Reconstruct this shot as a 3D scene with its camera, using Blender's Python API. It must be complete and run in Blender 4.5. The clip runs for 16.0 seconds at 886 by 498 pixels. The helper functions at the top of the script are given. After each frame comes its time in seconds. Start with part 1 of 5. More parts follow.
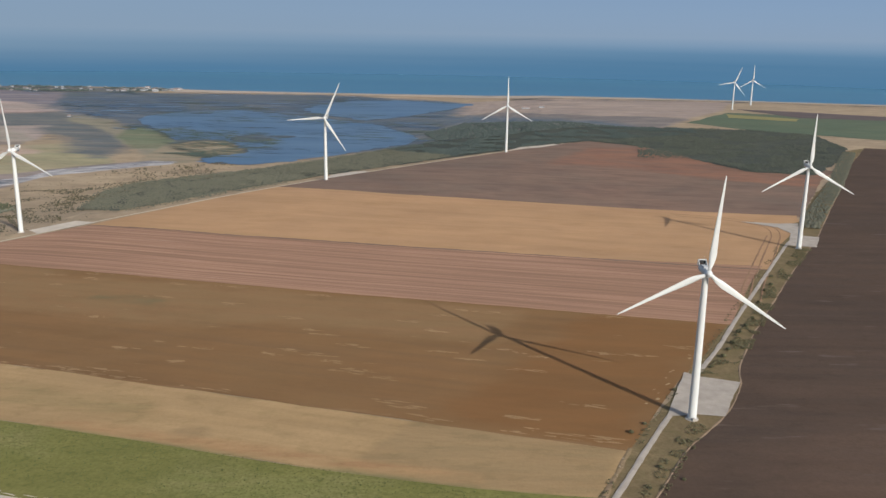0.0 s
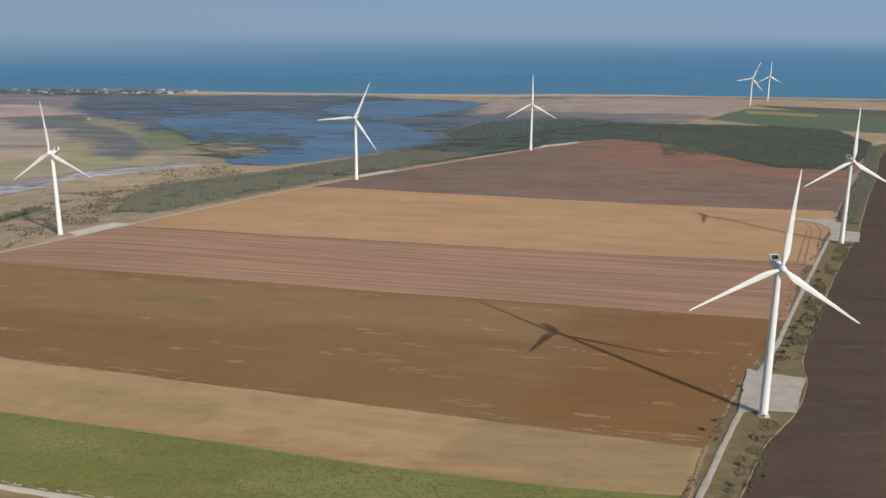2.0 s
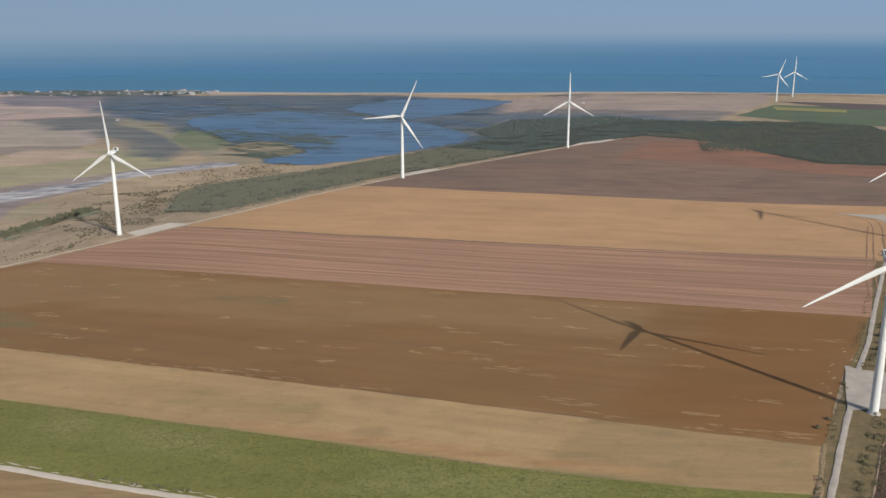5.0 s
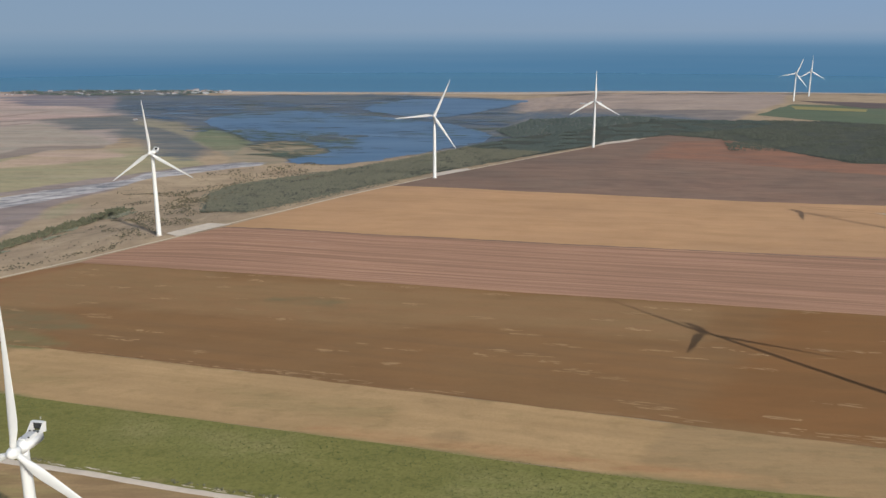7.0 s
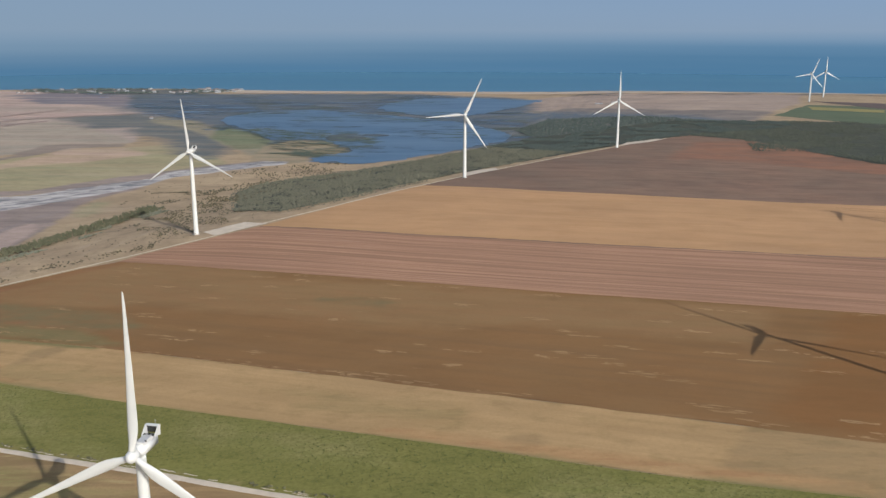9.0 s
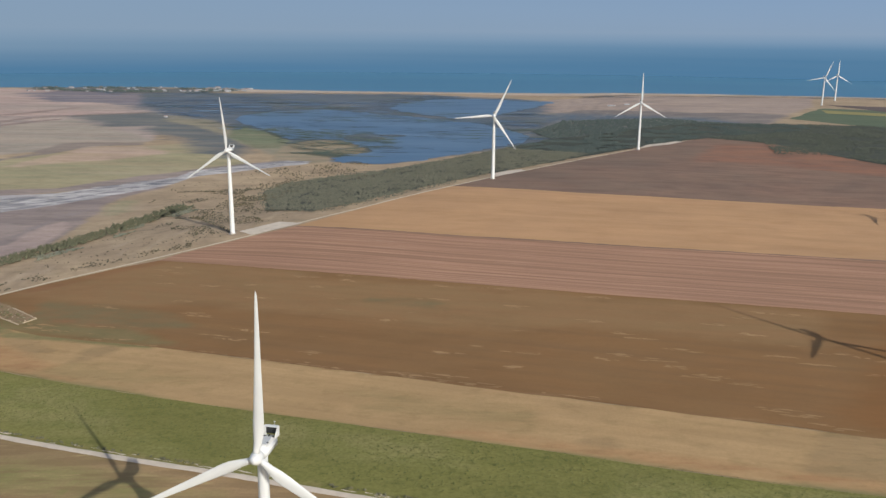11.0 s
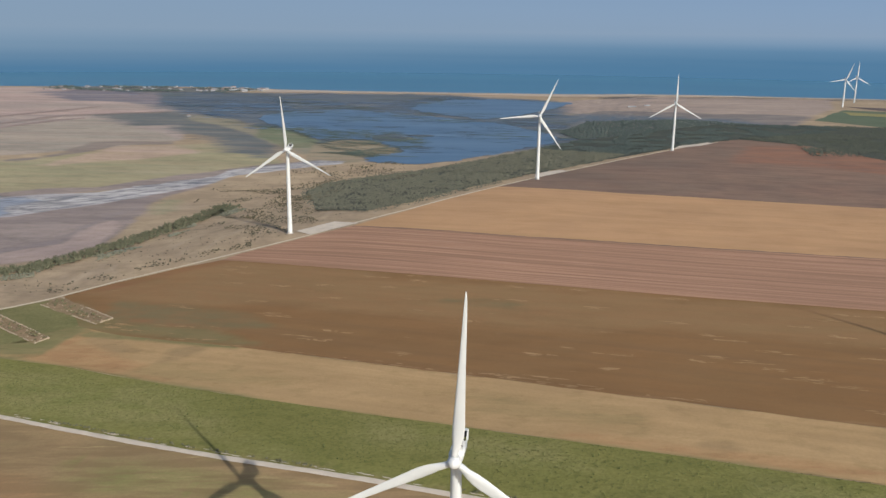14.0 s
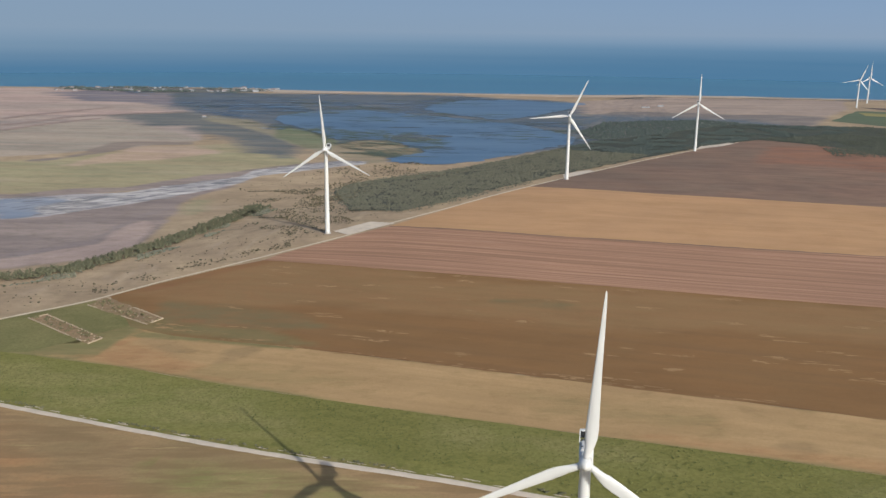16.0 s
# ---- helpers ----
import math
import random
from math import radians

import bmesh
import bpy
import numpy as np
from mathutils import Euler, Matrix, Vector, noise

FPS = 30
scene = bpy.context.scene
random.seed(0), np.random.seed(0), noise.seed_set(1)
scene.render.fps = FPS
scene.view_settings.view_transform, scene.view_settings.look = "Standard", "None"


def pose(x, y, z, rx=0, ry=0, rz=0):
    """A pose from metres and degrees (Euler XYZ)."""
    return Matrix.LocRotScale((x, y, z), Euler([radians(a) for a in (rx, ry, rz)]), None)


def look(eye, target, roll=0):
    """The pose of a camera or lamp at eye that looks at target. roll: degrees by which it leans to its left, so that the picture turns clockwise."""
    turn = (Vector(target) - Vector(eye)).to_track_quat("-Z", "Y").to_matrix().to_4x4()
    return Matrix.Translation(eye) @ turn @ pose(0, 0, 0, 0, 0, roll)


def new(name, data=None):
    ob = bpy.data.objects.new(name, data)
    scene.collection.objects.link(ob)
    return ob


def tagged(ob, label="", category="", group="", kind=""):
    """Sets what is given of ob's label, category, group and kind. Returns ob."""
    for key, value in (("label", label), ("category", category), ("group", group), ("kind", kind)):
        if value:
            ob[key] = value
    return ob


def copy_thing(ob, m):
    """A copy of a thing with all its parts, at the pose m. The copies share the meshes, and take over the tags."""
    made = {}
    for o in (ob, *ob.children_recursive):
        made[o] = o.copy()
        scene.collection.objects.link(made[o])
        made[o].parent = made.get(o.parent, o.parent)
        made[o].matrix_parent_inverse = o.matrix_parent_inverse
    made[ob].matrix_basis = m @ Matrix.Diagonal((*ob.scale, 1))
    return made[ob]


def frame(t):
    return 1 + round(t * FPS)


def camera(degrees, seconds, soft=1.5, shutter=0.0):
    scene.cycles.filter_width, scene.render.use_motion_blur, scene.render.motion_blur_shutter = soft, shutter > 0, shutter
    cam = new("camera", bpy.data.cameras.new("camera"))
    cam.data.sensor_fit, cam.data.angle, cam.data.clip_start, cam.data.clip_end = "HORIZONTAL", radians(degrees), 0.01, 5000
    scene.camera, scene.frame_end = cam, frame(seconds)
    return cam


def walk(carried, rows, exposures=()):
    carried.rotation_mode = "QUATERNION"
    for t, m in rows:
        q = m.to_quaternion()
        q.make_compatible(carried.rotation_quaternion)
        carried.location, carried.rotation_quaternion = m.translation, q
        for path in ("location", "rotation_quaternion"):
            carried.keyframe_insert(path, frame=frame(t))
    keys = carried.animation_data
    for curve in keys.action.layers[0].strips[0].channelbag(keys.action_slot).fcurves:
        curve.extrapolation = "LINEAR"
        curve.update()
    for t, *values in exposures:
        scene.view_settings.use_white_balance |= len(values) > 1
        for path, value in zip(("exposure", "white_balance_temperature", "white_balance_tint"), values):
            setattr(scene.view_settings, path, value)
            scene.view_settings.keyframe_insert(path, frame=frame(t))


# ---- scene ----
cam = camera(55.0, 16.0, soft=1.5)
# seconds, x, y, z, pitch, roll, yaw
PATH = [
    (0, -0.00, -0.00, 191.38, -14.040, -1.054, 0.000),
    (0.5, -7.91, 0.97, 190.82, -14.036, -0.911, 0.048),
    (1, -15.67, 1.70, 190.25, -14.048, -0.761, 0.122),
    (1.5, -23.34, 2.21, 189.67, -14.066, -0.602, 0.224),
    (2, -30.99, 2.55, 189.12, -14.062, -0.433, 0.357),
    (2.5, -38.61, 2.71, 188.61, -14.059, -0.276, 0.468),
    (3, -46.21, 2.82, 188.20, -14.053, -0.163, 0.547),
    (3.5, -54.02, 3.03, 187.88, -14.041, -0.099, 0.610),
    (4, -62.44, 3.56, 187.62, -14.086, -0.041, 0.692),
    (6.5, -108.69, 10.15, 186.92, -14.141, 0.070, 0.982),
    (7, -117.95, 11.54, 186.75, -14.158, 0.072, 1.043),
    (7.5, -127.04, 12.91, 186.55, -14.171, 0.050, 1.120),
    (8, -135.97, 14.15, 186.33, -14.184, 0.011, 1.163),
    (8.5, -144.85, 15.17, 186.11, -14.190, -0.029, 1.201),
    (9, -153.75, 15.91, 185.89, -14.184, -0.101, 1.207),
    (11.5, -199.40, 18.05, 184.90, -14.115, -0.616, 1.270),
    (12, -208.61, 18.50, 184.67, -14.109, -0.683, 1.297),
    (12.5, -217.85, 19.01, 184.39, -14.092, -0.733, 1.317),
    (13, -227.10, 19.57, 184.03, -14.089, -0.754, 1.319),
    (13.5, -236.34, 20.20, 183.62, -14.083, -0.751, 1.319),
    (14, -245.48, 20.87, 183.19, -14.081, -0.741, 1.340),
    (14.5, -254.43, 21.56, 182.77, -14.071, -0.736, 1.357),
    (15, -263.25, 22.18, 182.32, -14.060, -0.731, 1.376),
    (15.5, -272.03, 22.70, 181.84, -14.036, -0.728, 1.407),
    (16, -280.79, 23.10, 181.33, -14.019, -0.748, 1.414),
]
walk(cam, [(t, pose(x, y, z, 90 + pitch, roll, yaw)) for t, x, y, z, pitch, roll, yaw in PATH])

# ---- light ----
SUN_DIR = Vector((95.0, -127.0, 80.0)).normalized()
SUN_EL = math.asin(SUN_DIR.z)
SUN_AZ = math.atan2(SUN_DIR.x, SUN_DIR.y)
world = bpy.data.worlds.new("world")
scene.world = world
world.use_nodes = True
wt = world.node_tree
sky = wt.nodes.new("ShaderNodeTexSky")
sky.sky_type = "NISHITA"
sky.sun_disc = False
sky.sun_elevation, sky.sun_rotation = SUN_EL, SUN_AZ
sky.air_density, sky.dust_density, sky.ozone_density = 1.0, 2.0, 1.0
wt.links.new(sky.outputs[0], wt.nodes["Background"].inputs[0])
wt.nodes["Background"].inputs[1].default_value = 0.11
sun = new("sun", bpy.data.lights.new("sun", "SUN"))
sun.data.energy, sun.data.angle, sun.data.color = 3.6, radians(0.53), (1.0, 0.93, 0.83)
sun.matrix_world = look(SUN_DIR * 1500, (0, 0, 0))
scene.view_settings.exposure = 0.135

# ---- lie of the land ----
SEA_Z, LAKE_Z = -20.0, -17.2
HILLS = [(-60, 640, 230, 6.6), (-130, 1080, 230, 17.5), (110, 1457, 250, 7.2), (330, 900, 300, 4.7), (150, 380, 250, -1.3),
         (700, 1500, 500, 6.8), (-330, 850, 180, 9.8), (-150, 250, 300, 8.2), (700, 600, 400, 10.7), (800, 2400, 600, 12.2), (300, 100, 350, 10.5), (-246, 240, 60, -4.3)]


WEST_EDGE = [(-1100, 100), (-602, 581), (-519, 667), (-386, 797), (-300, 896), (-102, 1177), (235, 1632), (500, 3400)]


def ease(a, b, x):
    f = min(1.0, max(0.0, (x - a) / (b - a)))
    return f * f * (3 - 2 * f)


def edge_x(y):
    for (x1, y1), (x2, y2) in zip(WEST_EDGE, WEST_EDGE[1:]):
        if y <= y2:
            return x1 + (x2 - x1) * (y - y1) / (y2 - y1)
    return WEST_EDGE[-1][0]


def shore_y(x):
    return 3165 - 120 * ease(300, 1300, x) + 130 * math.exp(-((x + 1330) / 380) ** 2) - 0.06 * max(0.0, x - 1300)


def land(x, y):
    """The ground's height: a low plateau of fields that falls to a valley and the coast."""
    z = 0.0
    for a, b, c, h in HILLS:
        z += h * math.exp(-((x - a) ** 2 + (y - b) ** 2) / (2 * c * c))
    z = -18.0 + z * (1 - ease(30, 280, 0.75 * (edge_x(y) - x)))
    z -= 0.09 * max(0.0, y - shore_y(x))
    return max(z, -40.0)


# ---- materials ----
ROW_TURN = 13.3  # the strips' bearing, degrees


def nodes_of(name):
    m = bpy.data.materials.new(name)
    m.use_nodes = True
    t = m.node_tree
    return m, t, t.nodes["Principled BSDF"], t.nodes["Material Output"]


def add(t, kind, **sets):
    n = t.nodes.new("ShaderNode" + kind)
    for k, v in sets.items():
        n.inputs[k].default_value = v
    return n


def noise_at(t, scale, detail=6.0, stretch=(1, 1, 1), turn=0.0, rough=0.6):
    """A noise in the world's metres; scale in waves per metre."""
    g = t.nodes.new("ShaderNodeNewGeometry")
    mp = t.nodes.new("ShaderNodeMapping")
    mp.vector_type = "POINT"
    mp.inputs["Rotation"].default_value = (0, 0, radians(turn))
    mp.inputs["Scale"].default_value = stretch
    t.links.new(g.outputs["Position"], mp.inputs["Vector"])
    n = add(t, "TexNoise", Scale=scale, Detail=detail, Roughness=rough)
    t.links.new(mp.outputs[0], n.inputs["Vector"])
    return n.outputs["Fac"]


def noise_rows(t, along, across, turn, detail=6.0, rough=0.6, key=""):
    """A noise drawn out along the rows: by one bearing, or by the field's own lines where it has them."""
    if not key:
        return noise_at(t, 1.0, detail, (along, across, 1), turn, rough)
    g = t.nodes.new("ShaderNodeNewGeometry")
    sep = t.nodes.new("ShaderNodeSeparateXYZ")
    t.links.new(g.outputs["Position"], sep.inputs[0])
    at = t.nodes.new("ShaderNodeAttribute")
    at.attribute_name = key
    com = t.nodes.new("ShaderNodeCombineXYZ")
    t.links.new(times(t, sep.outputs["X"], along), com.inputs["X"])
    t.links.new(times(t, at.outputs["Fac"], across), com.inputs["Y"])
    n = add(t, "TexNoise", Scale=1.0, Detail=detail, Roughness=rough)
    t.links.new(com.outputs[0], n.inputs["Vector"])
    return n.outputs["Fac"]


def ramp(t, fac, lo, hi):
    n = t.nodes.new("ShaderNodeMapRange")
    n.inputs["From Min"].default_value, n.inputs["From Max"].default_value = lo, hi
    t.links.new(fac, n.inputs["Value"])
    return n.outputs["Result"]


def times(t, a, k):
    n = t.nodes.new("ShaderNodeMath")
    n.operation = "MULTIPLY"
    t.links.new(a, n.inputs[0])
    n.inputs[1].default_value = k
    return n.outputs[0]


def mix(t, fac, a, b):
    n = t.nodes.new("ShaderNodeMix")
    n.data_type = "RGBA"
    for sock, v in ((n.inputs["Factor"], fac), (n.inputs["A"], a), (n.inputs["B"], b)):
        if isinstance(v, (int, float)):
            sock.default_value = v
        elif isinstance(v, tuple):
            sock.default_value = (*v, 1)
        else:
            t.links.new(v, sock)
    return n.outputs["Result"]


def dapple(t, c, fac, tone):
    """Multiplies a colour by a tone where fac is high."""
    n = t.nodes.new("ShaderNodeMix")
    n.data_type, n.blend_type = "RGBA", "MULTIPLY"
    t.links.new(fac, n.inputs["Factor"])
    t.links.new(c, n.inputs["A"])
    n.inputs["B"].default_value = (*tone, 1)
    return n.outputs["Result"]


def layer(t, key):
    """How far one cover of the ground has spread, frayed by noise."""
    at = t.nodes.new("ShaderNodeAttribute")
    at.attribute_name = key
    fray = add(t, "Math")
    fray.operation = "MULTIPLY_ADD"
    t.links.new(noise_at(t, 0.016, 7.0, (0.6, 1.5, 1), 8, 0.68), fray.inputs[0])
    fray.inputs[1].default_value = 1.5
    t.links.new(at.outputs["Fac"], fray.inputs[2])
    return ramp(t, fray.outputs[0], 1.05, 1.5)


def soil(name, base, other, pale=None, dark=None, turn=ROW_TURN, along=0.004, across=0.09, patch_scale=0.012, rows=0.0, row_gap=3.0, pale_at=0.66, grain=0.25, bump=0.4, rough=0.95, green=None, streak_amt=1.0, mottle=0.2, layers=(), dapples=0.45, wide=0.0, speck=0.0, speck_scale=0.17, tone=(0.70, 0.71, 0.73), bands=0.0, band_gap=16.0, lines=""):
    """Open ground: broad patches, streaks along the rows, fine grain, and pale or dark flecks."""
    m, t, b, _ = nodes_of(name)
    c = mix(t, ramp(t, noise_at(t, patch_scale, 5.0), 0.35, 0.65), base, other)
    st = noise_rows(t, along, across, turn, 7.0, 0.6, lines)
    mid = tuple(x * 0.72 for x in base)
    c = mix(t, times(t, ramp(t, st, 0.45, 0.72), 0.6 * streak_amt), c, dark or mid)
    c = mix(t, times(t, ramp(t, noise_at(t, 0.03, 5.0, (0.4, 1, 1), turn, 0.65), 0.47, 0.68), mottle), c, tuple(x * 0.74 for x in base))
    if green:
        c = mix(t, times(t, ramp(t, noise_at(t, 0.009, 4.0, (1, 1.8, 1), turn), 0.55, 0.7), 0.6), c, green)
    for key, one, two, lay_turn, lay_across in layers:
        c = mix(t, layer(t, key), c, mix(t, ramp(t, noise_at(t, 1.0, 6.0, (lay_across * 0.12, lay_across, 1), lay_turn, 0.68), 0.42, 0.60), one, two))
    c = dapple(t, c, times(t, ramp(t, noise_at(t, 0.045, 7.0, (0.35, 1, 1), turn, 0.7), 0.46, 0.66), dapples), tone)
    c = dapple(t, c, times(t, ramp(t, noise_at(t, 0.007, 4.0, (0.5, 1.3, 1), turn, 0.6), 0.45, 0.65), dapples * 0.8), (0.80, 0.81, 0.84))
    if speck:
        c = dapple(t, c, times(t, ramp(t, noise_at(t, speck_scale, 4.0, (0.6, 1, 1), turn, 0.65), 0.52, 0.66), speck), (0.70, 0.73, 0.68))
    if wide:
        c = dapple(t, c, times(t, ramp(t, noise_at(t, 1.0, 5.0, (0.0022, 0.0085, 1), -7, 0.55), 0.46, 0.56), wide), (0.80, 0.79, 0.81))
        c = mix(t, times(t, ramp(t, noise_at(t, 1.0, 5.0, (0.003, 0.013, 1), 9, 0.6), 0.54, 0.66), wide * 0.45), c, (0.55, 0.46, 0.39))
    if pale:
        fleck = noise_rows(t, along * 6, across * 1.5, turn, 3.0, 0.5, lines)
        c = mix(t, ramp(t, fleck, pale_at, pale_at + 0.07), c, pale)
    if rows:
        wv = noise_rows(t, 0.004, 1.0 / row_gap, turn, 3.0, 0.55, lines)
        c = mix(t, times(t, ramp(t, wv, 0.45, 0.58), rows), c, tuple(x * 0.6 for x in base))
    if bands:
        wide_row = noise_rows(t, 0.0022, 1.0 / band_gap, turn, 2.0, 0.5, lines)
        c = mix(t, times(t, ramp(t, wide_row, 0.50, 0.60), bands), c, tuple(x * 0.55 for x in base))
        pale_row = noise_rows(t, 0.003, 1.7 / band_gap, turn + 0.4, 2.0, 0.5, lines)
        c = mix(t, times(t, ramp(t, pale_row, 0.57, 0.66), bands * 0.45), c, tuple(min(1.0, x * 1.3) for x in base))
    fine = noise_at(t, 0.55, 6.0)
    c = mix(t, times(t, ramp(t, fine, 0.4, 0.68), grain), c, tuple(x * 0.55 for x in base))
    t.links.new(c, b.inputs["Base Color"])
    b.inputs["Roughness"].default_value = rough
    b.inputs["Specular IOR Level"].default_value = 0.1
    bp = t.nodes.new("ShaderNodeBump")
    bp.inputs["Strength"].default_value, bp.inputs["Distance"].default_value = bump, 0.6
    t.links.new(fine, bp.inputs["Height"])
    t.links.new(bp.outputs[0], b.inputs["Normal"])
    return m


def plain(name, base, rough=0.5, vary=0.12, scale=0.5, metal=0.0, bump=0.0):
    """Paint, concrete, metal: one colour with stains and a fine grain."""
    m, t, b, _ = nodes_of(name)
    c = mix(t, ramp(t, noise_at(t, scale, 6.0), 0.35, 0.7), base, tuple(x * (1 - vary) for x in base))
    c = mix(t, times(t, ramp(t, noise_at(t, scale * 9, 4.0), 0.5, 0.75), 0.5), c, tuple(x * (1 - vary) for x in base))
    t.links.new(c, b.inputs["Base Color"])
    b.inputs["Roughness"].default_value, b.inputs["Metallic"].default_value = rough, metal
    if bump:
        bp = t.nodes.new("ShaderNodeBump")
        bp.inputs["Strength"].default_value, bp.inputs["Distance"].default_value = bump, 0.1
        t.links.new(noise_at(t, scale * 6, 5.0), bp.inputs["Height"])
        t.links.new(bp.outputs[0], b.inputs["Normal"])
    return m


def water(name, base, other, rough=0.25, wave=0.05, stretch=(1, 1, 1), spec=0.5, dist=0.5, bands=0.004):
    m, t, b, _ = nodes_of(name)
    c = mix(t, ramp(t, noise_at(t, bands, 4.0, stretch), 0.38, 0.66), base, other)
    t.links.new(c, b.inputs["Base Color"])
    b.inputs["Roughness"].default_value = rough
    b.inputs["Specular IOR Level"].default_value = spec
    bp = t.nodes.new("ShaderNodeBump")
    bp.inputs["Strength"].default_value, bp.inputs["Distance"].default_value = 0.6, dist
    t.links.new(noise_at(t, wave, 5.0, (1, 2.5, 1), 20), bp.inputs["Height"])
    t.links.new(bp.outputs[0], b.inputs["Normal"])
    return m


def foliage(name, a, b_, c_):
    m, t, b, _ = nodes_of(name)
    g = t.nodes.new("ShaderNodeNewGeometry")
    col = mix(t, g.outputs["Random Per Island"], a, b_)
    col = mix(t, ramp(t, noise_at(t, 0.02, 4.0), 0.42, 0.62), col, c_)
    t.links.new(col, b.inputs["Base Color"])
    b.inputs["Roughness"].default_value = 0.8
    b.inputs["Specular IOR Level"].default_value = 0.2
    return m


# far tones carry extra blue: aerial haze painted into the ground colours
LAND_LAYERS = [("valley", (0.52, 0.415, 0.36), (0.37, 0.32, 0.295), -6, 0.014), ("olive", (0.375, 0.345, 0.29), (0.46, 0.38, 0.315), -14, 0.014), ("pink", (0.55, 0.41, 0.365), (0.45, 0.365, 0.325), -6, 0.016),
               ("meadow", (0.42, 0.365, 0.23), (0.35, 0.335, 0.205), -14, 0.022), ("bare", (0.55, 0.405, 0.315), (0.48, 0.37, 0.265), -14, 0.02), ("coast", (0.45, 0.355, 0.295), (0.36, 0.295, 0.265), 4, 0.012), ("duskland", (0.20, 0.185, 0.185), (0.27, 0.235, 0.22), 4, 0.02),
               # the scrub tones also hold cloud shade, put in as a dark cover
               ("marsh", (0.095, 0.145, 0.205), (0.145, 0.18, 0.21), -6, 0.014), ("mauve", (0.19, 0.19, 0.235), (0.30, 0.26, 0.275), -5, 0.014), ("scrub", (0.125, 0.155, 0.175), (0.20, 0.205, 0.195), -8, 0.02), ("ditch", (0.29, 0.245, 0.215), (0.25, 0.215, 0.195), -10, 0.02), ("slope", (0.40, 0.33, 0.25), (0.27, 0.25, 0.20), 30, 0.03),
               # pale valley strip: partly a sunlit gap between cloud shadows, put in as colour
               ("sunlitbank", (0.36, 0.325, 0.235), (0.28, 0.265, 0.205), -30, 0.02), ("reed", (0.165, 0.215, 0.135), (0.25, 0.25, 0.165), -10, 0.03), ("rim", (0.38, 0.31, 0.22), (0.30, 0.265, 0.185), -10, 0.03), ("mud", (0.355, 0.292, 0.272), (0.25, 0.213, 0.21), 36, 0.03), ("pinkmud", (0.48, 0.375, 0.335), (0.41, 0.325, 0.30), 40, 0.02), ("duskmud", (0.26, 0.225, 0.23), (0.31, 0.265, 0.26), 40, 0.03), ("salt", (0.66, 0.645, 0.645), (0.40, 0.395, 0.42), 36, 0.035)]
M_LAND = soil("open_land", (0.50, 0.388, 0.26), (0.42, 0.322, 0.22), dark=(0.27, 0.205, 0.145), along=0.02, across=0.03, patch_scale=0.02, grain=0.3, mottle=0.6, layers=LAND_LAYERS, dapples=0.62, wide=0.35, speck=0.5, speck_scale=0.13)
M_VERGE = soil("verge_grass", (0.27, 0.20, 0.112), (0.19, 0.155, 0.08), dark=(0.13, 0.115, 0.055), along=0.15, across=0.15, patch_scale=0.12, grain=0.7, mottle=0.6)
M_BROWN = soil("brown_soil", (0.262, 0.148, 0.068), (0.240, 0.143, 0.067), lines="rowline", tone=(0.78, 0.745, 0.70), rows=0.07, row_gap=7.0, dapples=0.32, grain=0.1, bump=0.15, pale=(0.36, 0.245, 0.13), dark=(0.19, 0.118, 0.064), pale_at=0.69, mottle=0.3, layers=[("olive", (0.268, 0.171, 0.086), (0.278, 0.168, 0.084), 13.3, 0.05), ("weed", (0.195, 0.158, 0.085), (0.23, 0.155, 0.08), 13.3, 0.1), ("rust", (0.242, 0.126, 0.053), (0.225, 0.122, 0.053), 13.3, 0.05), ("ruddy", (0.268, 0.146, 0.076), (0.25, 0.143, 0.072), 13.3, 0.08), ("tan", (0.33, 0.22, 0.12), (0.26, 0.165, 0.085), 13.3, 0.12), ("grass", (0.20, 0.168, 0.083), (0.23, 0.178, 0.088), 13.3, 0.12)])
M_DUST = soil("dusty_soil", (0.42, 0.295, 0.165), (0.48, 0.345, 0.20))
M_FLECK = soil("pale_crumbs", (0.355, 0.232, 0.12), (0.41, 0.275, 0.148))
M_WHEEL = soil("wheel_soil", (0.36, 0.225, 0.14), (0.31, 0.19, 0.12))
M_EARTH = soil("bare_earth", (0.40, 0.29, 0.20), (0.33, 0.24, 0.165))
M_TAN = soil("tan_stubble", lines="rowline", speck=0.45, speck_scale=0.11, dapples=0.35, tone=(0.78, 0.745, 0.70), rows=0.12, row_gap=4.0, bands=0.10, band_gap=11.0, base=(0.49, 0.335, 0.175), other=(0.435, 0.295, 0.15), dark=(0.36, 0.245, 0.125), grain=0.2, mottle=0.5, layers=[("dim", (0.33, 0.235, 0.125), (0.39, 0.265, 0.14), 16, 0.08), ("rust", (0.385, 0.228, 0.115), (0.45, 0.285, 0.145), 16, 0.10), ("fresh", (0.36, 0.262, 0.13), (0.43, 0.295, 0.15), 16, 0.14), ("grass", (0.20, 0.195, 0.088), (0.25, 0.22, 0.105), 13.3, 0.12)])
M_GREEN = soil("green_crop", (0.212, 0.213, 0.068), (0.25, 0.235, 0.08), dark=(0.168, 0.176, 0.054), grain=0.5, patch_scale=0.012, mottle=0.25, dapples=0.3, speck=0.8, speck_scale=0.33, layers=[("thin", (0.28, 0.26, 0.105), (0.235, 0.235, 0.082), 16, 0.06), ("edge", (0.30, 0.24, 0.115), (0.24, 0.225, 0.09), 16, 0.14)])
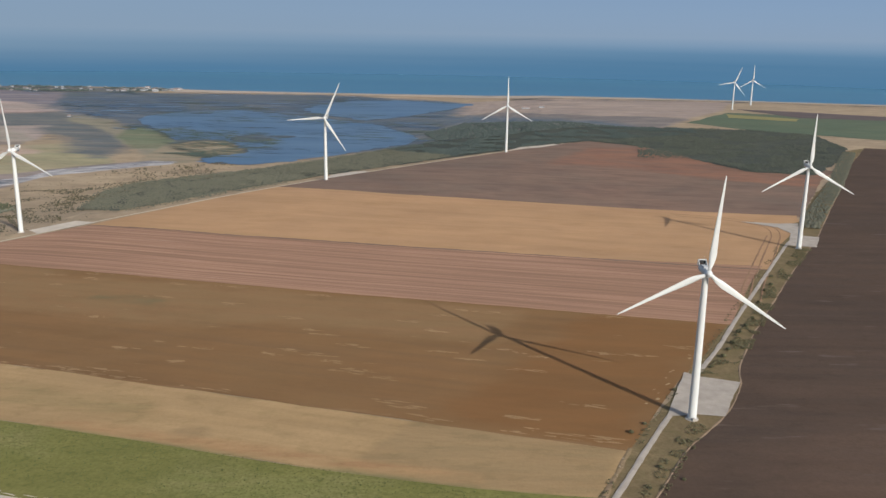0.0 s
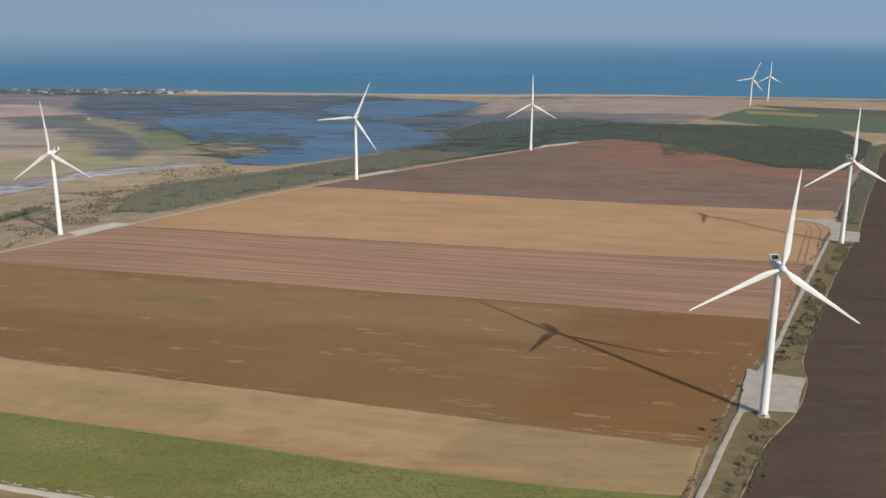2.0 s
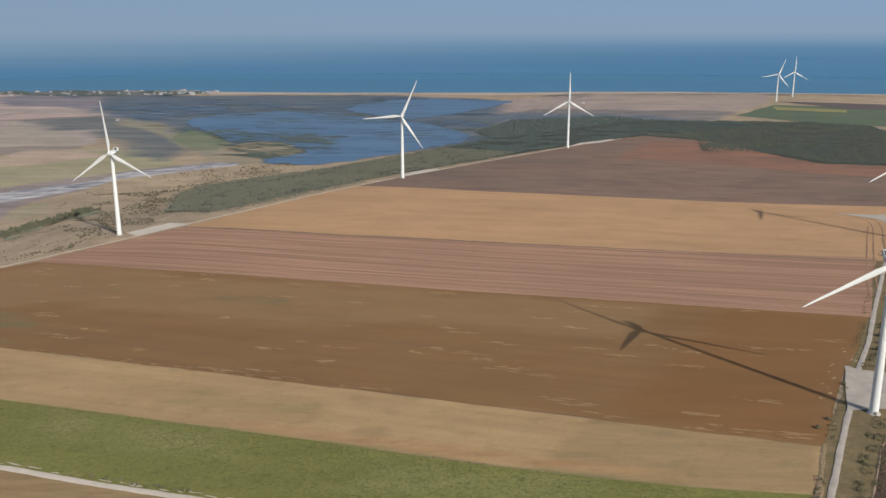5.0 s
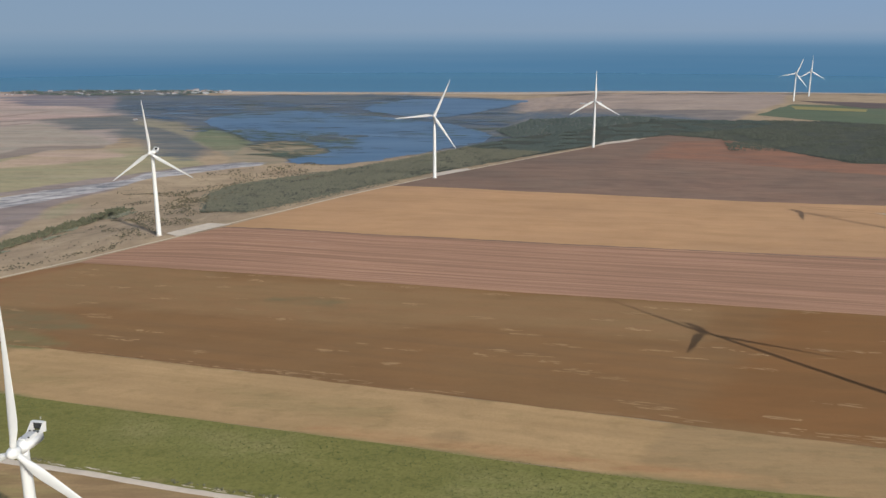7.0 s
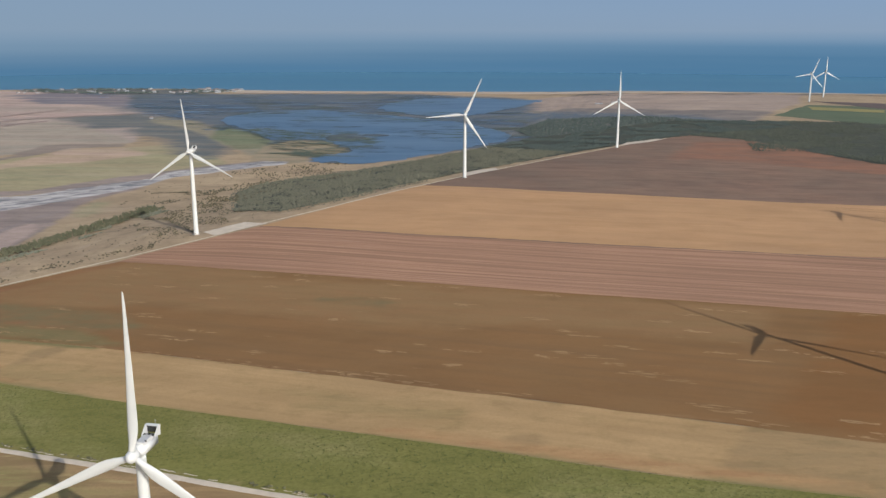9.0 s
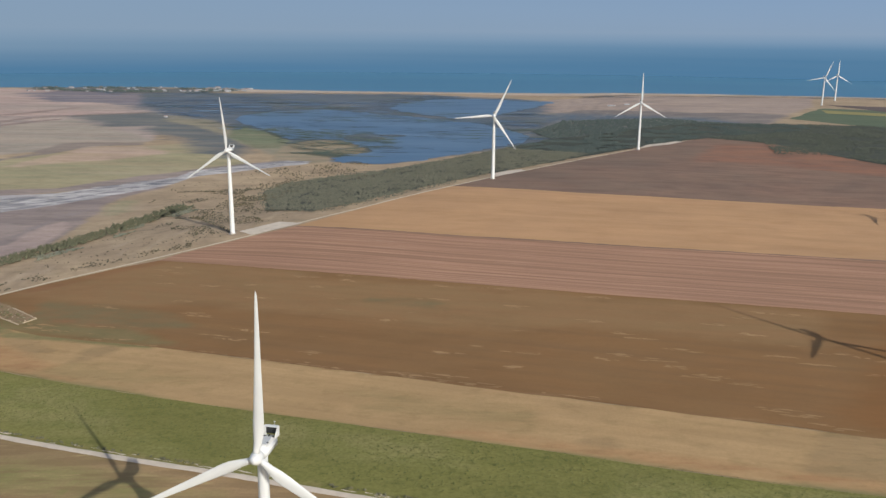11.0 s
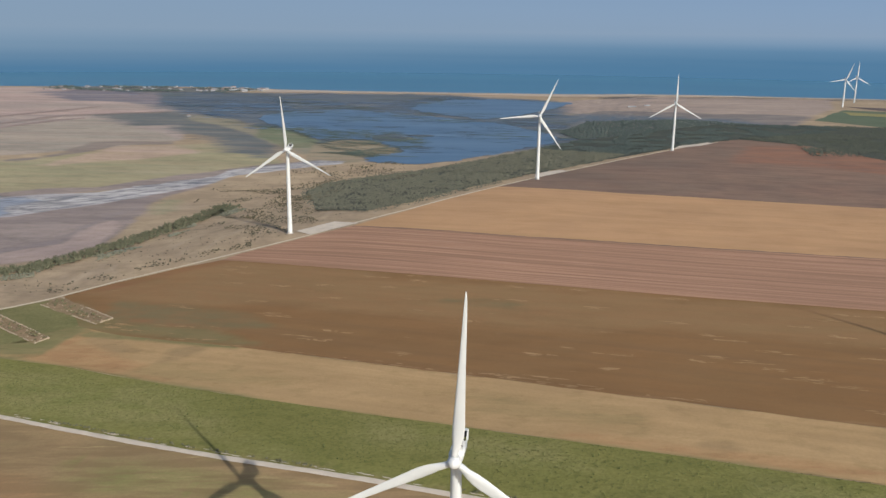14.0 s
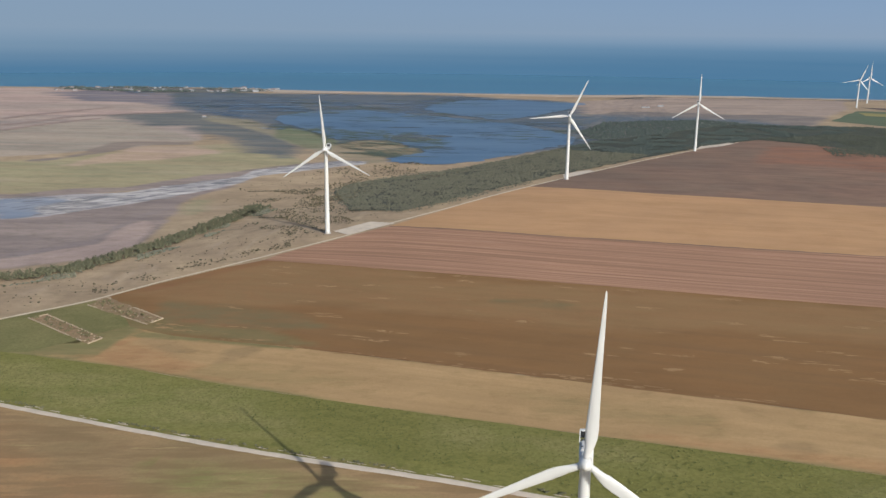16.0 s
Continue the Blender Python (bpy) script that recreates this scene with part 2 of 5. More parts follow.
M_LOW = soil("striped_stubble", (0.38, 0.26, 0.14), (0.30, 0.225, 0.12), dark=(0.22, 0.165, 0.088), green=(0.26, 0.23, 0.095), along=0.0025, across=0.12, rows=0.6, row_gap=7.0, turn=17.0, pale=(0.41, 0.32, 0.165), pale_at=0.67, layers=[("rust", (0.42, 0.25, 0.125), (0.37, 0.245, 0.13), 17, 0.06), ("lush", (0.25, 0.235, 0.095), (0.31, 0.26, 0.12), 17, 0.14)])
M_FURROW = soil("furrowed_soil", (0.455, 0.272, 0.182), (0.40, 0.238, 0.162), lines="rowline", dark=(0.26, 0.15, 0.107), turn=12.0, across=0.2, along=0.0015, rows=0.75, row_gap=3.4, bands=0.6, band_gap=8.5, pale=(0.53, 0.36, 0.262), pale_at=0.65, mottle=0.15, tone=(0.78, 0.745, 0.70), dapples=0.2)
M_GOLD = soil("golden_stubble", lines="rowline", tone=(0.78, 0.745, 0.70), bands=0.14, band_gap=24.0, turn=10.0, base=(0.51, 0.315, 0.172), other=(0.455, 0.282, 0.158), dark=(0.385, 0.245, 0.132), grain=0.12, streak_amt=0.6, mottle=0.25)
# red-brown soil, its colour averaged with the cloud shade over the field
M_DARK = soil("dark_shaded_soil", (0.28, 0.182, 0.135), (0.215, 0.16, 0.125), dark=(0.155, 0.112, 0.094), patch_scale=0.006, mottle=0.4, dapples=0.7, layers=[("rust", (0.31, 0.163, 0.108), (0.24, 0.147, 0.108), 10, 0.03)])
M_PLOUGH = soil("ploughed_soil", speck=0.3, bands=0.16, band_gap=22.0, base=(0.120, 0.081, 0.059), other=(0.097, 0.069, 0.053), dark=(0.078, 0.061, 0.052), turn=6.0, patch_scale=0.008, grain=0.25, mottle=0.3, pale=(0.135, 0.103, 0.085), pale_at=0.66, layers=[("warm", (0.135, 0.09, 0.066), (0.115, 0.082, 0.064), 6, 0.03)])
M_GRASS = soil("rough_grass", (0.20, 0.20, 0.085), (0.245, 0.222, 0.102), dark=(0.15, 0.15, 0.065), along=0.02, across=0.04, grain=0.5, mottle=0.5, layers=[("rust", (0.33, 0.22, 0.12), (0.27, 0.22, 0.11), 16, 0.12)])
M_RUBBLE = soil("trampled_rubble", (0.37, 0.265, 0.17), (0.27, 0.21, 0.115), dark=(0.20, 0.155, 0.088), along=0.12, across=0.15, patch_scale=0.09, grain=0.6, mottle=0.7, pale=(0.42, 0.34, 0.25), pale_at=0.62)
# blue of the distant haze is mixed into these marsh tones
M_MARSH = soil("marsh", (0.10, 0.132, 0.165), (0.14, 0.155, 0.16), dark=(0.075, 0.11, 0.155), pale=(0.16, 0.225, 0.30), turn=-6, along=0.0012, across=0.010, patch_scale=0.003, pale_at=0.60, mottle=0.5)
M_REED = soil("reeds", (0.135, 0.18, 0.14), (0.19, 0.205, 0.155), dark=(0.09, 0.135, 0.125), turn=-10, along=0.006, across=0.02, patch_scale=0.012, mottle=0.5)
M_SALT = soil("salt_flat", (0.36, 0.35, 0.36), (0.25, 0.26, 0.285), pale=(0.58, 0.56, 0.55), dark=(0.20, 0.21, 0.24), turn=-40, along=0.004, across=0.05, patch_scale=0.02, pale_at=0.57, mottle=0.5)
M_BEACH = soil("beach_sand", (0.55, 0.46, 0.375), (0.47, 0.395, 0.325), dark=(0.40, 0.335, 0.275), turn=0, along=0.001, across=0.01)
# green crop with distance haze put into its base colour
M_GREENHAZED = soil("hazed_green_crop", (0.125, 0.165, 0.112), (0.15, 0.175, 0.115), dark=(0.10, 0.135, 0.095), turn=30, patch_scale=0.006)
M_YELLOW = soil("yellow_crop", (0.34, 0.295, 0.13), (0.29, 0.27, 0.13))
M_PURPLE = soil("far_plough", (0.165, 0.13, 0.125), (0.135, 0.11, 0.11))
M_WOODFLOOR = soil("scrub_floor", (0.078, 0.09, 0.076), (0.105, 0.112, 0.09), dark=(0.055, 0.07, 0.064), along=0.03, across=0.05, patch_scale=0.03)
M_GRAVEL = plain("pale_gravel", (0.62, 0.545, 0.45), 0.95, 0.22, 0.12)
M_ROADGRAVEL = plain("grey_gravel", (0.46, 0.405, 0.345), 0.95, 0.25, 0.12)
M_BANK = soil("dark_bank", (0.40, 0.315, 0.28), (0.35, 0.28, 0.255), turn=-30, along=0.01, across=0.05, mottle=0.5)
M_TRACK = plain("pale_dirt", (0.61, 0.525, 0.395), 0.95, 0.18, 0.1)
M_WHITE = plain("white_paint", (0.60, 0.635, 0.655), 0.4, 0.05, 0.15)
M_GRILLE = plain("dark_grille", (0.05, 0.055, 0.06), 0.5, 0.2, 2.0, 0.5)
M_GREYLID = plain("grey_hatch", (0.55, 0.57, 0.58), 0.45, 0.08, 0.6)
M_CONCRETE = plain("concrete", (0.42, 0.40, 0.37), 0.9, 0.15, 0.4)
M_STONE = plain("rubble_stone", (0.46, 0.375, 0.275), 0.95, 0.3, 0.5, 0.0, 0.6)
M_BARK = plain("bark", (0.12, 0.09, 0.06), 0.9, 0.3, 3.0)
# white plaster, cloud shade put into its grey-blue colour
M_WALLSHADED = plain("shaded_plaster", (0.30, 0.325, 0.36), 0.9, 0.15, 0.03)
M_ROOF = plain("tile_roof", (0.27, 0.215, 0.205), 0.85, 0.3, 0.05)
M_PANE = plain("window_pane", (0.06, 0.07, 0.09), 0.15, 0.1, 0.5)
M_SEA = water("sea_water", (0.062, 0.188, 0.308), (0.078, 0.207, 0.324), 0.55, 0.02, (0.3, 1.2, 1), 0.25, 0.4, 0.0012)
M_LAKE = water("lake_water", (0.066, 0.132, 0.225), (0.115, 0.19, 0.285), 0.45, 0.06, (0.35, 2.2, 1), 0.35, 0.4, 0.008)
M_SHALLOW = water("shallow_water", (0.20, 0.235, 0.30), (0.31, 0.325, 0.365), 0.45, 0.06, (0.35, 2.2, 1), 0.35, 0.4, 0.012)
M_LEAF = foliage("scrub_leaves", (0.098, 0.102, 0.058), (0.165, 0.158, 0.092), (0.135, 0.13, 0.08))
M_LEAFGREY = foliage("grey_scrub_leaves", (0.108, 0.114, 0.088), (0.17, 0.17, 0.13), (0.142, 0.146, 0.114))
M_LEAFCROP = foliage("weed_leaves", (0.10, 0.115, 0.038), (0.165, 0.175, 0.06), (0.128, 0.142, 0.05))
M_LEAFDRY = foliage("dry_scrub_leaves", (0.12, 0.112, 0.06), (0.20, 0.175, 0.10), (0.15, 0.14, 0.08))
M_LEAFVERGE = foliage("verge_leaves", (0.095, 0.09, 0.05), (0.165, 0.15, 0.088), (0.12, 0.112, 0.065))
M_LEAFBROWN = foliage("brown_scrub_leaves", (0.085, 0.076, 0.048), (0.14, 0.122, 0.078), (0.105, 0.098, 0.07))
M_LEAFHEDGE = foliage("hedge_leaves", (0.085, 0.092, 0.058), (0.15, 0.15, 0.10), (0.11, 0.118, 0.078))
# thicket leaves, their colour taken halfway to cloud shade
M_LEAFHALFSHADE = foliage("half_shaded_leaves", (0.066, 0.08, 0.066), (0.122, 0.132, 0.108), (0.09, 0.104, 0.085))
M_LEAFPALE = foliage("silver_scrub_leaves", (0.175, 0.185, 0.14), (0.25, 0.252, 0.20), (0.19, 0.205, 0.165))
# leaf colour darkened and blued to stand for cloud shade and haze
M_LEAFSHADED = foliage("cloud_shaded_leaves", (0.055, 0.08, 0.08), (0.10, 0.122, 0.112), (0.078, 0.10, 0.095))

# ---- helpers ----


def mesh_of(name, bm, material, smooth=False):
    me = bpy.data.meshes.new(name)
    bm.to_mesh(me)
    bm.free()
    me.materials.append(material)
    if smooth:
        for p in me.polygons:
            p.use_smooth = True
    return me


def part(name, bm, material, parent, label="", smooth=False):
    """Links a bmesh as one mesh under a thing or a part."""
    ob = new(name, mesh_of(name, bm, material, smooth))
    ob.parent = parent
    if label:
        tagged(ob, label)
    return ob


def thing(name, label, category, at=(0, 0, 0), turn=0.0, group=""):
    ob = new(name)
    ob.empty_display_size = 0.5
    ob.matrix_basis = pose(*at, 0, 0, turn)
    return tagged(ob, label, category, group)


def box(bm, size, at=(0, 0, 0), bevel=0.0, turn=0.0):
    r = bmesh.ops.create_cube(bm, size=1.0, matrix=Matrix.LocRotScale(at, Euler((0, 0, radians(turn))), size))
    if bevel:
        edges = list({e for v in r["verts"] for e in v.link_edges})
        bmesh.ops.bevel(bm, geom=edges, offset=bevel, segments=2, affect="EDGES")
    return bm


def cone(bm, r1, r2, z1, z2, seg=24, caps=True):
    bmesh.ops.create_cone(bm, cap_ends=caps, segments=seg, radius1=r1, radius2=r2, depth=z2 - z1, matrix=Matrix.Translation((0, 0, (z1 + z2) / 2)))
    return bm


def rough_outline(pts, step, jitter, rng):
    """Splits a polygon's sides into short ones and lets them wander a little."""
    out = []
    n = len(pts)
    for i in range(n):
        (x1, y1), (x2, y2) = pts[i], pts[(i + 1) % n]
        d = math.hypot(x2 - x1, y2 - y1)
        k = max(1, int(d / step))
        for j in range(k):
            f = j / k
            w = jitter if j else 0.0
            out.append((x1 + (x2 - x1) * f + rng.uniform(-w, w), y1 + (y2 - y1) * f + rng.uniform(-w, w)))
    return out


def patch(name, pts, material, lift, label, category="field", cell=30.0, step=18.0, jitter=0.8, level=None):
    """A stretch of ground that follows the lie of the land."""
    rng = random.Random(name + label)
    outline = rough_outline(pts, step, jitter, rng)
    bm = bmesh.new()
    f = bm.faces.new([bm.verts.new((x, y, 0)) for x, y in outline])
    bmesh.ops.triangulate(bm, faces=[f])
    if level is None:
        xs, ys = [p[0] for p in outline], [p[1] for p in outline]
        for axis, lo, hi in ((0, min(xs), max(xs)), (1, min(ys), max(ys))):
            c = math.floor(lo / cell) * cell + cell
            while c < hi:
                no = (1, 0, 0) if axis == 0 else (0, 1, 0)
                co = (c, 0, 0) if axis == 0 else (0, c, 0)
                bmesh.ops.bisect_plane(bm, geom=bm.verts[:] + bm.edges[:] + bm.faces[:], dist=1e-4, plane_co=co, plane_no=no)
                c += cell
    for v in bm.verts:
        v.co.z = (land(v.co.x, v.co.y) if level is None else level) + lift
    bmesh.ops.recalc_face_normals(bm, faces=bm.faces[:])
    if sum(fc.normal.z for fc in bm.faces) < 0:
        bmesh.ops.reverse_faces(bm, faces=bm.faces[:])
    return tagged(new(name, mesh_of(name, bm, material)), label, category, kind="structure")


def ribbon(name, line, width, material, lift, label, category="road", jitter=0.25):
    """A road: a strip along a line, cambered, with soft uneven edges."""
    rng = random.Random(name + label)
    pts = []
    for (x1, y1), (x2, y2) in zip(line, line[1:]):
        k = max(1, int(math.hypot(x2 - x1, y2 - y1) / 6))
        pts += [(x1 + (x2 - x1) * j / k, y1 + (y2 - y1) * j / k) for j in range(k)]
    pts.append(line[-1])
    for _ in range(4):
        pts = [pts[0]] + [((a[0] + 2 * b[0] + c[0]) / 4, (a[1] + 2 * b[1] + c[1]) / 4) for a, b, c in zip(pts, pts[1:], pts[2:])] + [pts[-1]]
    bm = bmesh.new()
    prev = None
    for i, (x, y) in enumerate(pts):
        a, b = pts[max(0, i - 1)], pts[min(len(pts) - 1, i + 1)]
        d = Vector((b[0] - a[0], b[1] - a[1])).normalized()
        nx, ny = -d.y, d.x
        row = []
        for o, up in ((-0.5, -0.12), (-0.2, 0.0), (0.2, 0.0), (0.5, -0.12)):
            w = o * width + (rng.uniform(-jitter, jitter) if abs(o) > 0.4 else 0)
            px, py = x + nx * w, y + ny * w
            row.append(bm.verts.new((px, py, land(px, py) + lift + up)))
        if prev:
            for p, q, r, s in zip(prev, prev[1:], row[1:], row):
                bm.faces.new((p, q, r, s))
        prev = row
    bmesh.ops.recalc_face_normals(bm, faces=bm.faces[:])
    if sum(fc.normal.z for fc in bm.faces) < 0:
        bmesh.ops.reverse_faces(bm, faces=bm.faces[:])
    return tagged(new(name, mesh_of(name, bm, material)), label, category, kind="structure")


def spread(outlines, x, y, fade):
    """1 well inside an outline, 0 well outside, sliding over the width of fade."""
    best = np.full(len(x), -1e9)
    for pts in outlines:
        d2, hit = np.full(len(x), 1e18), np.zeros(len(x), bool)
        for (x1, y1), (x2, y2) in zip(pts, pts[-1:] + pts[:-1]):
            if y1 != y2:
                hit ^= ((y1 > y) != (y2 > y)) & (x < (x2 - x1) * (y - y1) / (y2 - y1) + x1)
            dx, dy = x2 - x1, y2 - y1
            f = np.clip(((x - x1) * dx + (y - y1) * dy) / (dx * dx + dy * dy), 0, 1)
            d2 = np.minimum(d2, (x - x1 - f * dx) ** 2 + (y - y1 - f * dy) ** 2)
        d = np.sqrt(d2)
        best = np.maximum(best, np.where(hit, d, -d))
    f = np.clip((best + fade) / (2 * fade), 0, 1)
    return f * f * (3 - 2 * f)


def cover(ob, covers):
    """Stores how far each cover of the ground has spread. covers: name, outlines, width of the fading."""
    me = ob.data
    places = np.empty(3 * len(me.vertices))
    me.vertices.foreach_get("co", places)
    places = places.reshape(-1, 3)
    for key, outlines, fade in covers:
        me.attributes.new(key, "FLOAT", "POINT").data.foreach_set("value", spread(outlines, places[:, 0], places[:, 1], fade))
    return ob


def row_lines(ob, south, north, width):
    """Stores how far across its strip each place lies, in metres, so that rows run with the strip's edges."""
    me = ob.data
    p = np.empty(3 * len(me.vertices))
    me.vertices.foreach_get("co", p)
    x, y = p[0::3], p[1::3]
    lo, hi = (np.interp(x, [q[0] for q in edge], [q[1] for q in edge]) for edge in (south, north))
    me.attributes.new("rowline", "FLOAT", "POINT").data.foreach_set("value", (y - lo) / (hi - lo) * width)
    return ob


# ---- ground, sea and distance ----


def axis_steps(lo, hi, near_lo, near_hi, fine, coarse, close_lo=0.0, close_hi=0.0, close=1.0):
    out, c = [], lo
    while c < hi:
        out.append(c)
        c += close if close_lo <= c < close_hi else fine if near_lo <= c < near_hi else coarse
    return out + [hi]


def ground_sheet():
    xs = axis_steps(-4700, 4500, -1500, 950, 22, 85, -900, -400, 8)
    ys = axis_steps(-1200, 3500, 600, 3200, 24, 50, 640, 1420, 9)
    verts = [(x, y, land(x, y)) for y in ys for x in xs]
    w = len(xs)
    faces = [(j * w + i, j * w + i + 1, (j + 1) * w + i + 1, (j + 1) * w + i) for j in range(len(ys) - 1) for i in range(w - 1)]
    me = bpy.data.meshes.new("ground")
    me.from_pydata(verts, [], faces)
    me.materials.append(M_LAND)
    return tagged(new("ground", me), "dry tan grassland sloping gently down to the coast", "ground", kind="structure")


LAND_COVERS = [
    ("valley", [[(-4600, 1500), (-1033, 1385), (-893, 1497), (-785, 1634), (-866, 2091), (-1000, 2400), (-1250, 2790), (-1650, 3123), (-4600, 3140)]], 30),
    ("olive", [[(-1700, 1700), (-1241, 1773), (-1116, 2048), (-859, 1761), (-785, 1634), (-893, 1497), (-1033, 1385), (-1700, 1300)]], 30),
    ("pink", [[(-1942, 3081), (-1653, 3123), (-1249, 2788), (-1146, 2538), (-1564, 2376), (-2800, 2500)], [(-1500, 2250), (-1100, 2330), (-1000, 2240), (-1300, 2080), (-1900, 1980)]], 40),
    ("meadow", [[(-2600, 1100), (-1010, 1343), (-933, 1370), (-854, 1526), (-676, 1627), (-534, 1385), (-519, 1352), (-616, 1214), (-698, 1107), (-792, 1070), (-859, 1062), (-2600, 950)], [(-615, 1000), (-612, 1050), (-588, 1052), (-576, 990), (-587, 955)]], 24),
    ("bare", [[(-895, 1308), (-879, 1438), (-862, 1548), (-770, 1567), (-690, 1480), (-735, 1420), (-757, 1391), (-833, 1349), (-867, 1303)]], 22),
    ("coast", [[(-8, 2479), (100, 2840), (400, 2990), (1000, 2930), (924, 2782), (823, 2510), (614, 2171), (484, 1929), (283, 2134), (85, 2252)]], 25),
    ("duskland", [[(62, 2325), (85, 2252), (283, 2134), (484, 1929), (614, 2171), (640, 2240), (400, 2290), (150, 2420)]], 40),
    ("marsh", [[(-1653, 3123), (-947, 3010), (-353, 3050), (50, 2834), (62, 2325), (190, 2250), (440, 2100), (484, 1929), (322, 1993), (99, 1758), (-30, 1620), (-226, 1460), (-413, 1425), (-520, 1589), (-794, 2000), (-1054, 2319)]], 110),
    # the second outline is a cloud shadow laid down as dark ground colour
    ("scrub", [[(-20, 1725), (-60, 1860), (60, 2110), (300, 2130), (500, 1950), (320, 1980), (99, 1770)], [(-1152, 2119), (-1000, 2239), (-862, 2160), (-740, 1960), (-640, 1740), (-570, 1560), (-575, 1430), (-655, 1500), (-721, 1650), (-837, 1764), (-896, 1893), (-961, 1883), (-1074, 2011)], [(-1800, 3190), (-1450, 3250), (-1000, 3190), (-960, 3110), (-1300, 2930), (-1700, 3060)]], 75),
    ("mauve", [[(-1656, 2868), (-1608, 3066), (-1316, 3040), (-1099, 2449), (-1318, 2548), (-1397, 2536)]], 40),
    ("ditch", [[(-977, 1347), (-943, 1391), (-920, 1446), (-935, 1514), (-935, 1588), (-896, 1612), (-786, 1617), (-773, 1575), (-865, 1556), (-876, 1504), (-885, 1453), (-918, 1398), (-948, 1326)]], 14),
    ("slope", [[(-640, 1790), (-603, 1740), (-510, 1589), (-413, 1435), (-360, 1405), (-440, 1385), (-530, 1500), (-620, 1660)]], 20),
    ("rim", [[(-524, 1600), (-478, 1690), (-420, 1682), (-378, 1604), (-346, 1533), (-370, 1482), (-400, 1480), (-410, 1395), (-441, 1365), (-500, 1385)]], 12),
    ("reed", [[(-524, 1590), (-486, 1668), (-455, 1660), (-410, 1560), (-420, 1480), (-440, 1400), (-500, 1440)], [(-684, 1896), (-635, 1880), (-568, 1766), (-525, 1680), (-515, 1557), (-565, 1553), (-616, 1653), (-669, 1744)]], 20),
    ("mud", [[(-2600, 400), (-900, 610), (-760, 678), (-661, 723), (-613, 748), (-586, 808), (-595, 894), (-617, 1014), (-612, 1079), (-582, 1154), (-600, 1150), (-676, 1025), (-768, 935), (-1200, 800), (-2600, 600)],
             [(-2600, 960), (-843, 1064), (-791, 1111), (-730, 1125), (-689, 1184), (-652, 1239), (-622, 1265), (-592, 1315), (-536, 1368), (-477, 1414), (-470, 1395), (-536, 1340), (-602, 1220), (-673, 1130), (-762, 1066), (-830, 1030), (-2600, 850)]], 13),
    # bank lightened where sun falls between cloud shadows
    ("sunlitbank", [[(-936, 2168), (-790, 2057), (-638, 1799), (-518, 1589), (-428, 1450), (-434, 1384), (-514, 1482), (-603, 1629), (-745, 1872), (-881, 2015)]], 30),
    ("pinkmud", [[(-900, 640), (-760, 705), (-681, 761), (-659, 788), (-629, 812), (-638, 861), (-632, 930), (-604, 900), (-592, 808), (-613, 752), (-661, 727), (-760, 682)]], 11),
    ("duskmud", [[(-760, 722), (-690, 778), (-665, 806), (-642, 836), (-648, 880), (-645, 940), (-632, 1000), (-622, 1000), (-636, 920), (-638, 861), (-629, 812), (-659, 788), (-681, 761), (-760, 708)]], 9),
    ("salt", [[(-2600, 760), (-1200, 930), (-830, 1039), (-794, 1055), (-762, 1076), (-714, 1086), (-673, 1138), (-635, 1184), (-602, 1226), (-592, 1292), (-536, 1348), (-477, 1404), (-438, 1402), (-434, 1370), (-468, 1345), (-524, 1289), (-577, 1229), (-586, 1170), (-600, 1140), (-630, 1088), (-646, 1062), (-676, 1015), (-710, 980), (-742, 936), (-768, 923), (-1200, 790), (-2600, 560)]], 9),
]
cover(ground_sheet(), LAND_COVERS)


def sea_sheet():
    bm = bmesh.new()
    xs, ys = axis_steps(-4800, 4800, 0, 0, 1, 400), axis_steps(3000, 4880, 0, 0, 1, 235)
    grid = [[bm.verts.new((x, y, SEA_Z)) for x in xs] for y in ys]
    for a, b in zip(grid, grid[1:]):
        for i in range(len(xs) - 1):
            bm.faces.new((a[i], a[i + 1], b[i + 1], b[i]))
    return tagged(new("sea", mesh_of("sea", bm, M_SEA)), "calm blue sea reaching a hazy horizon", "water", kind="structure")


sea_sheet()


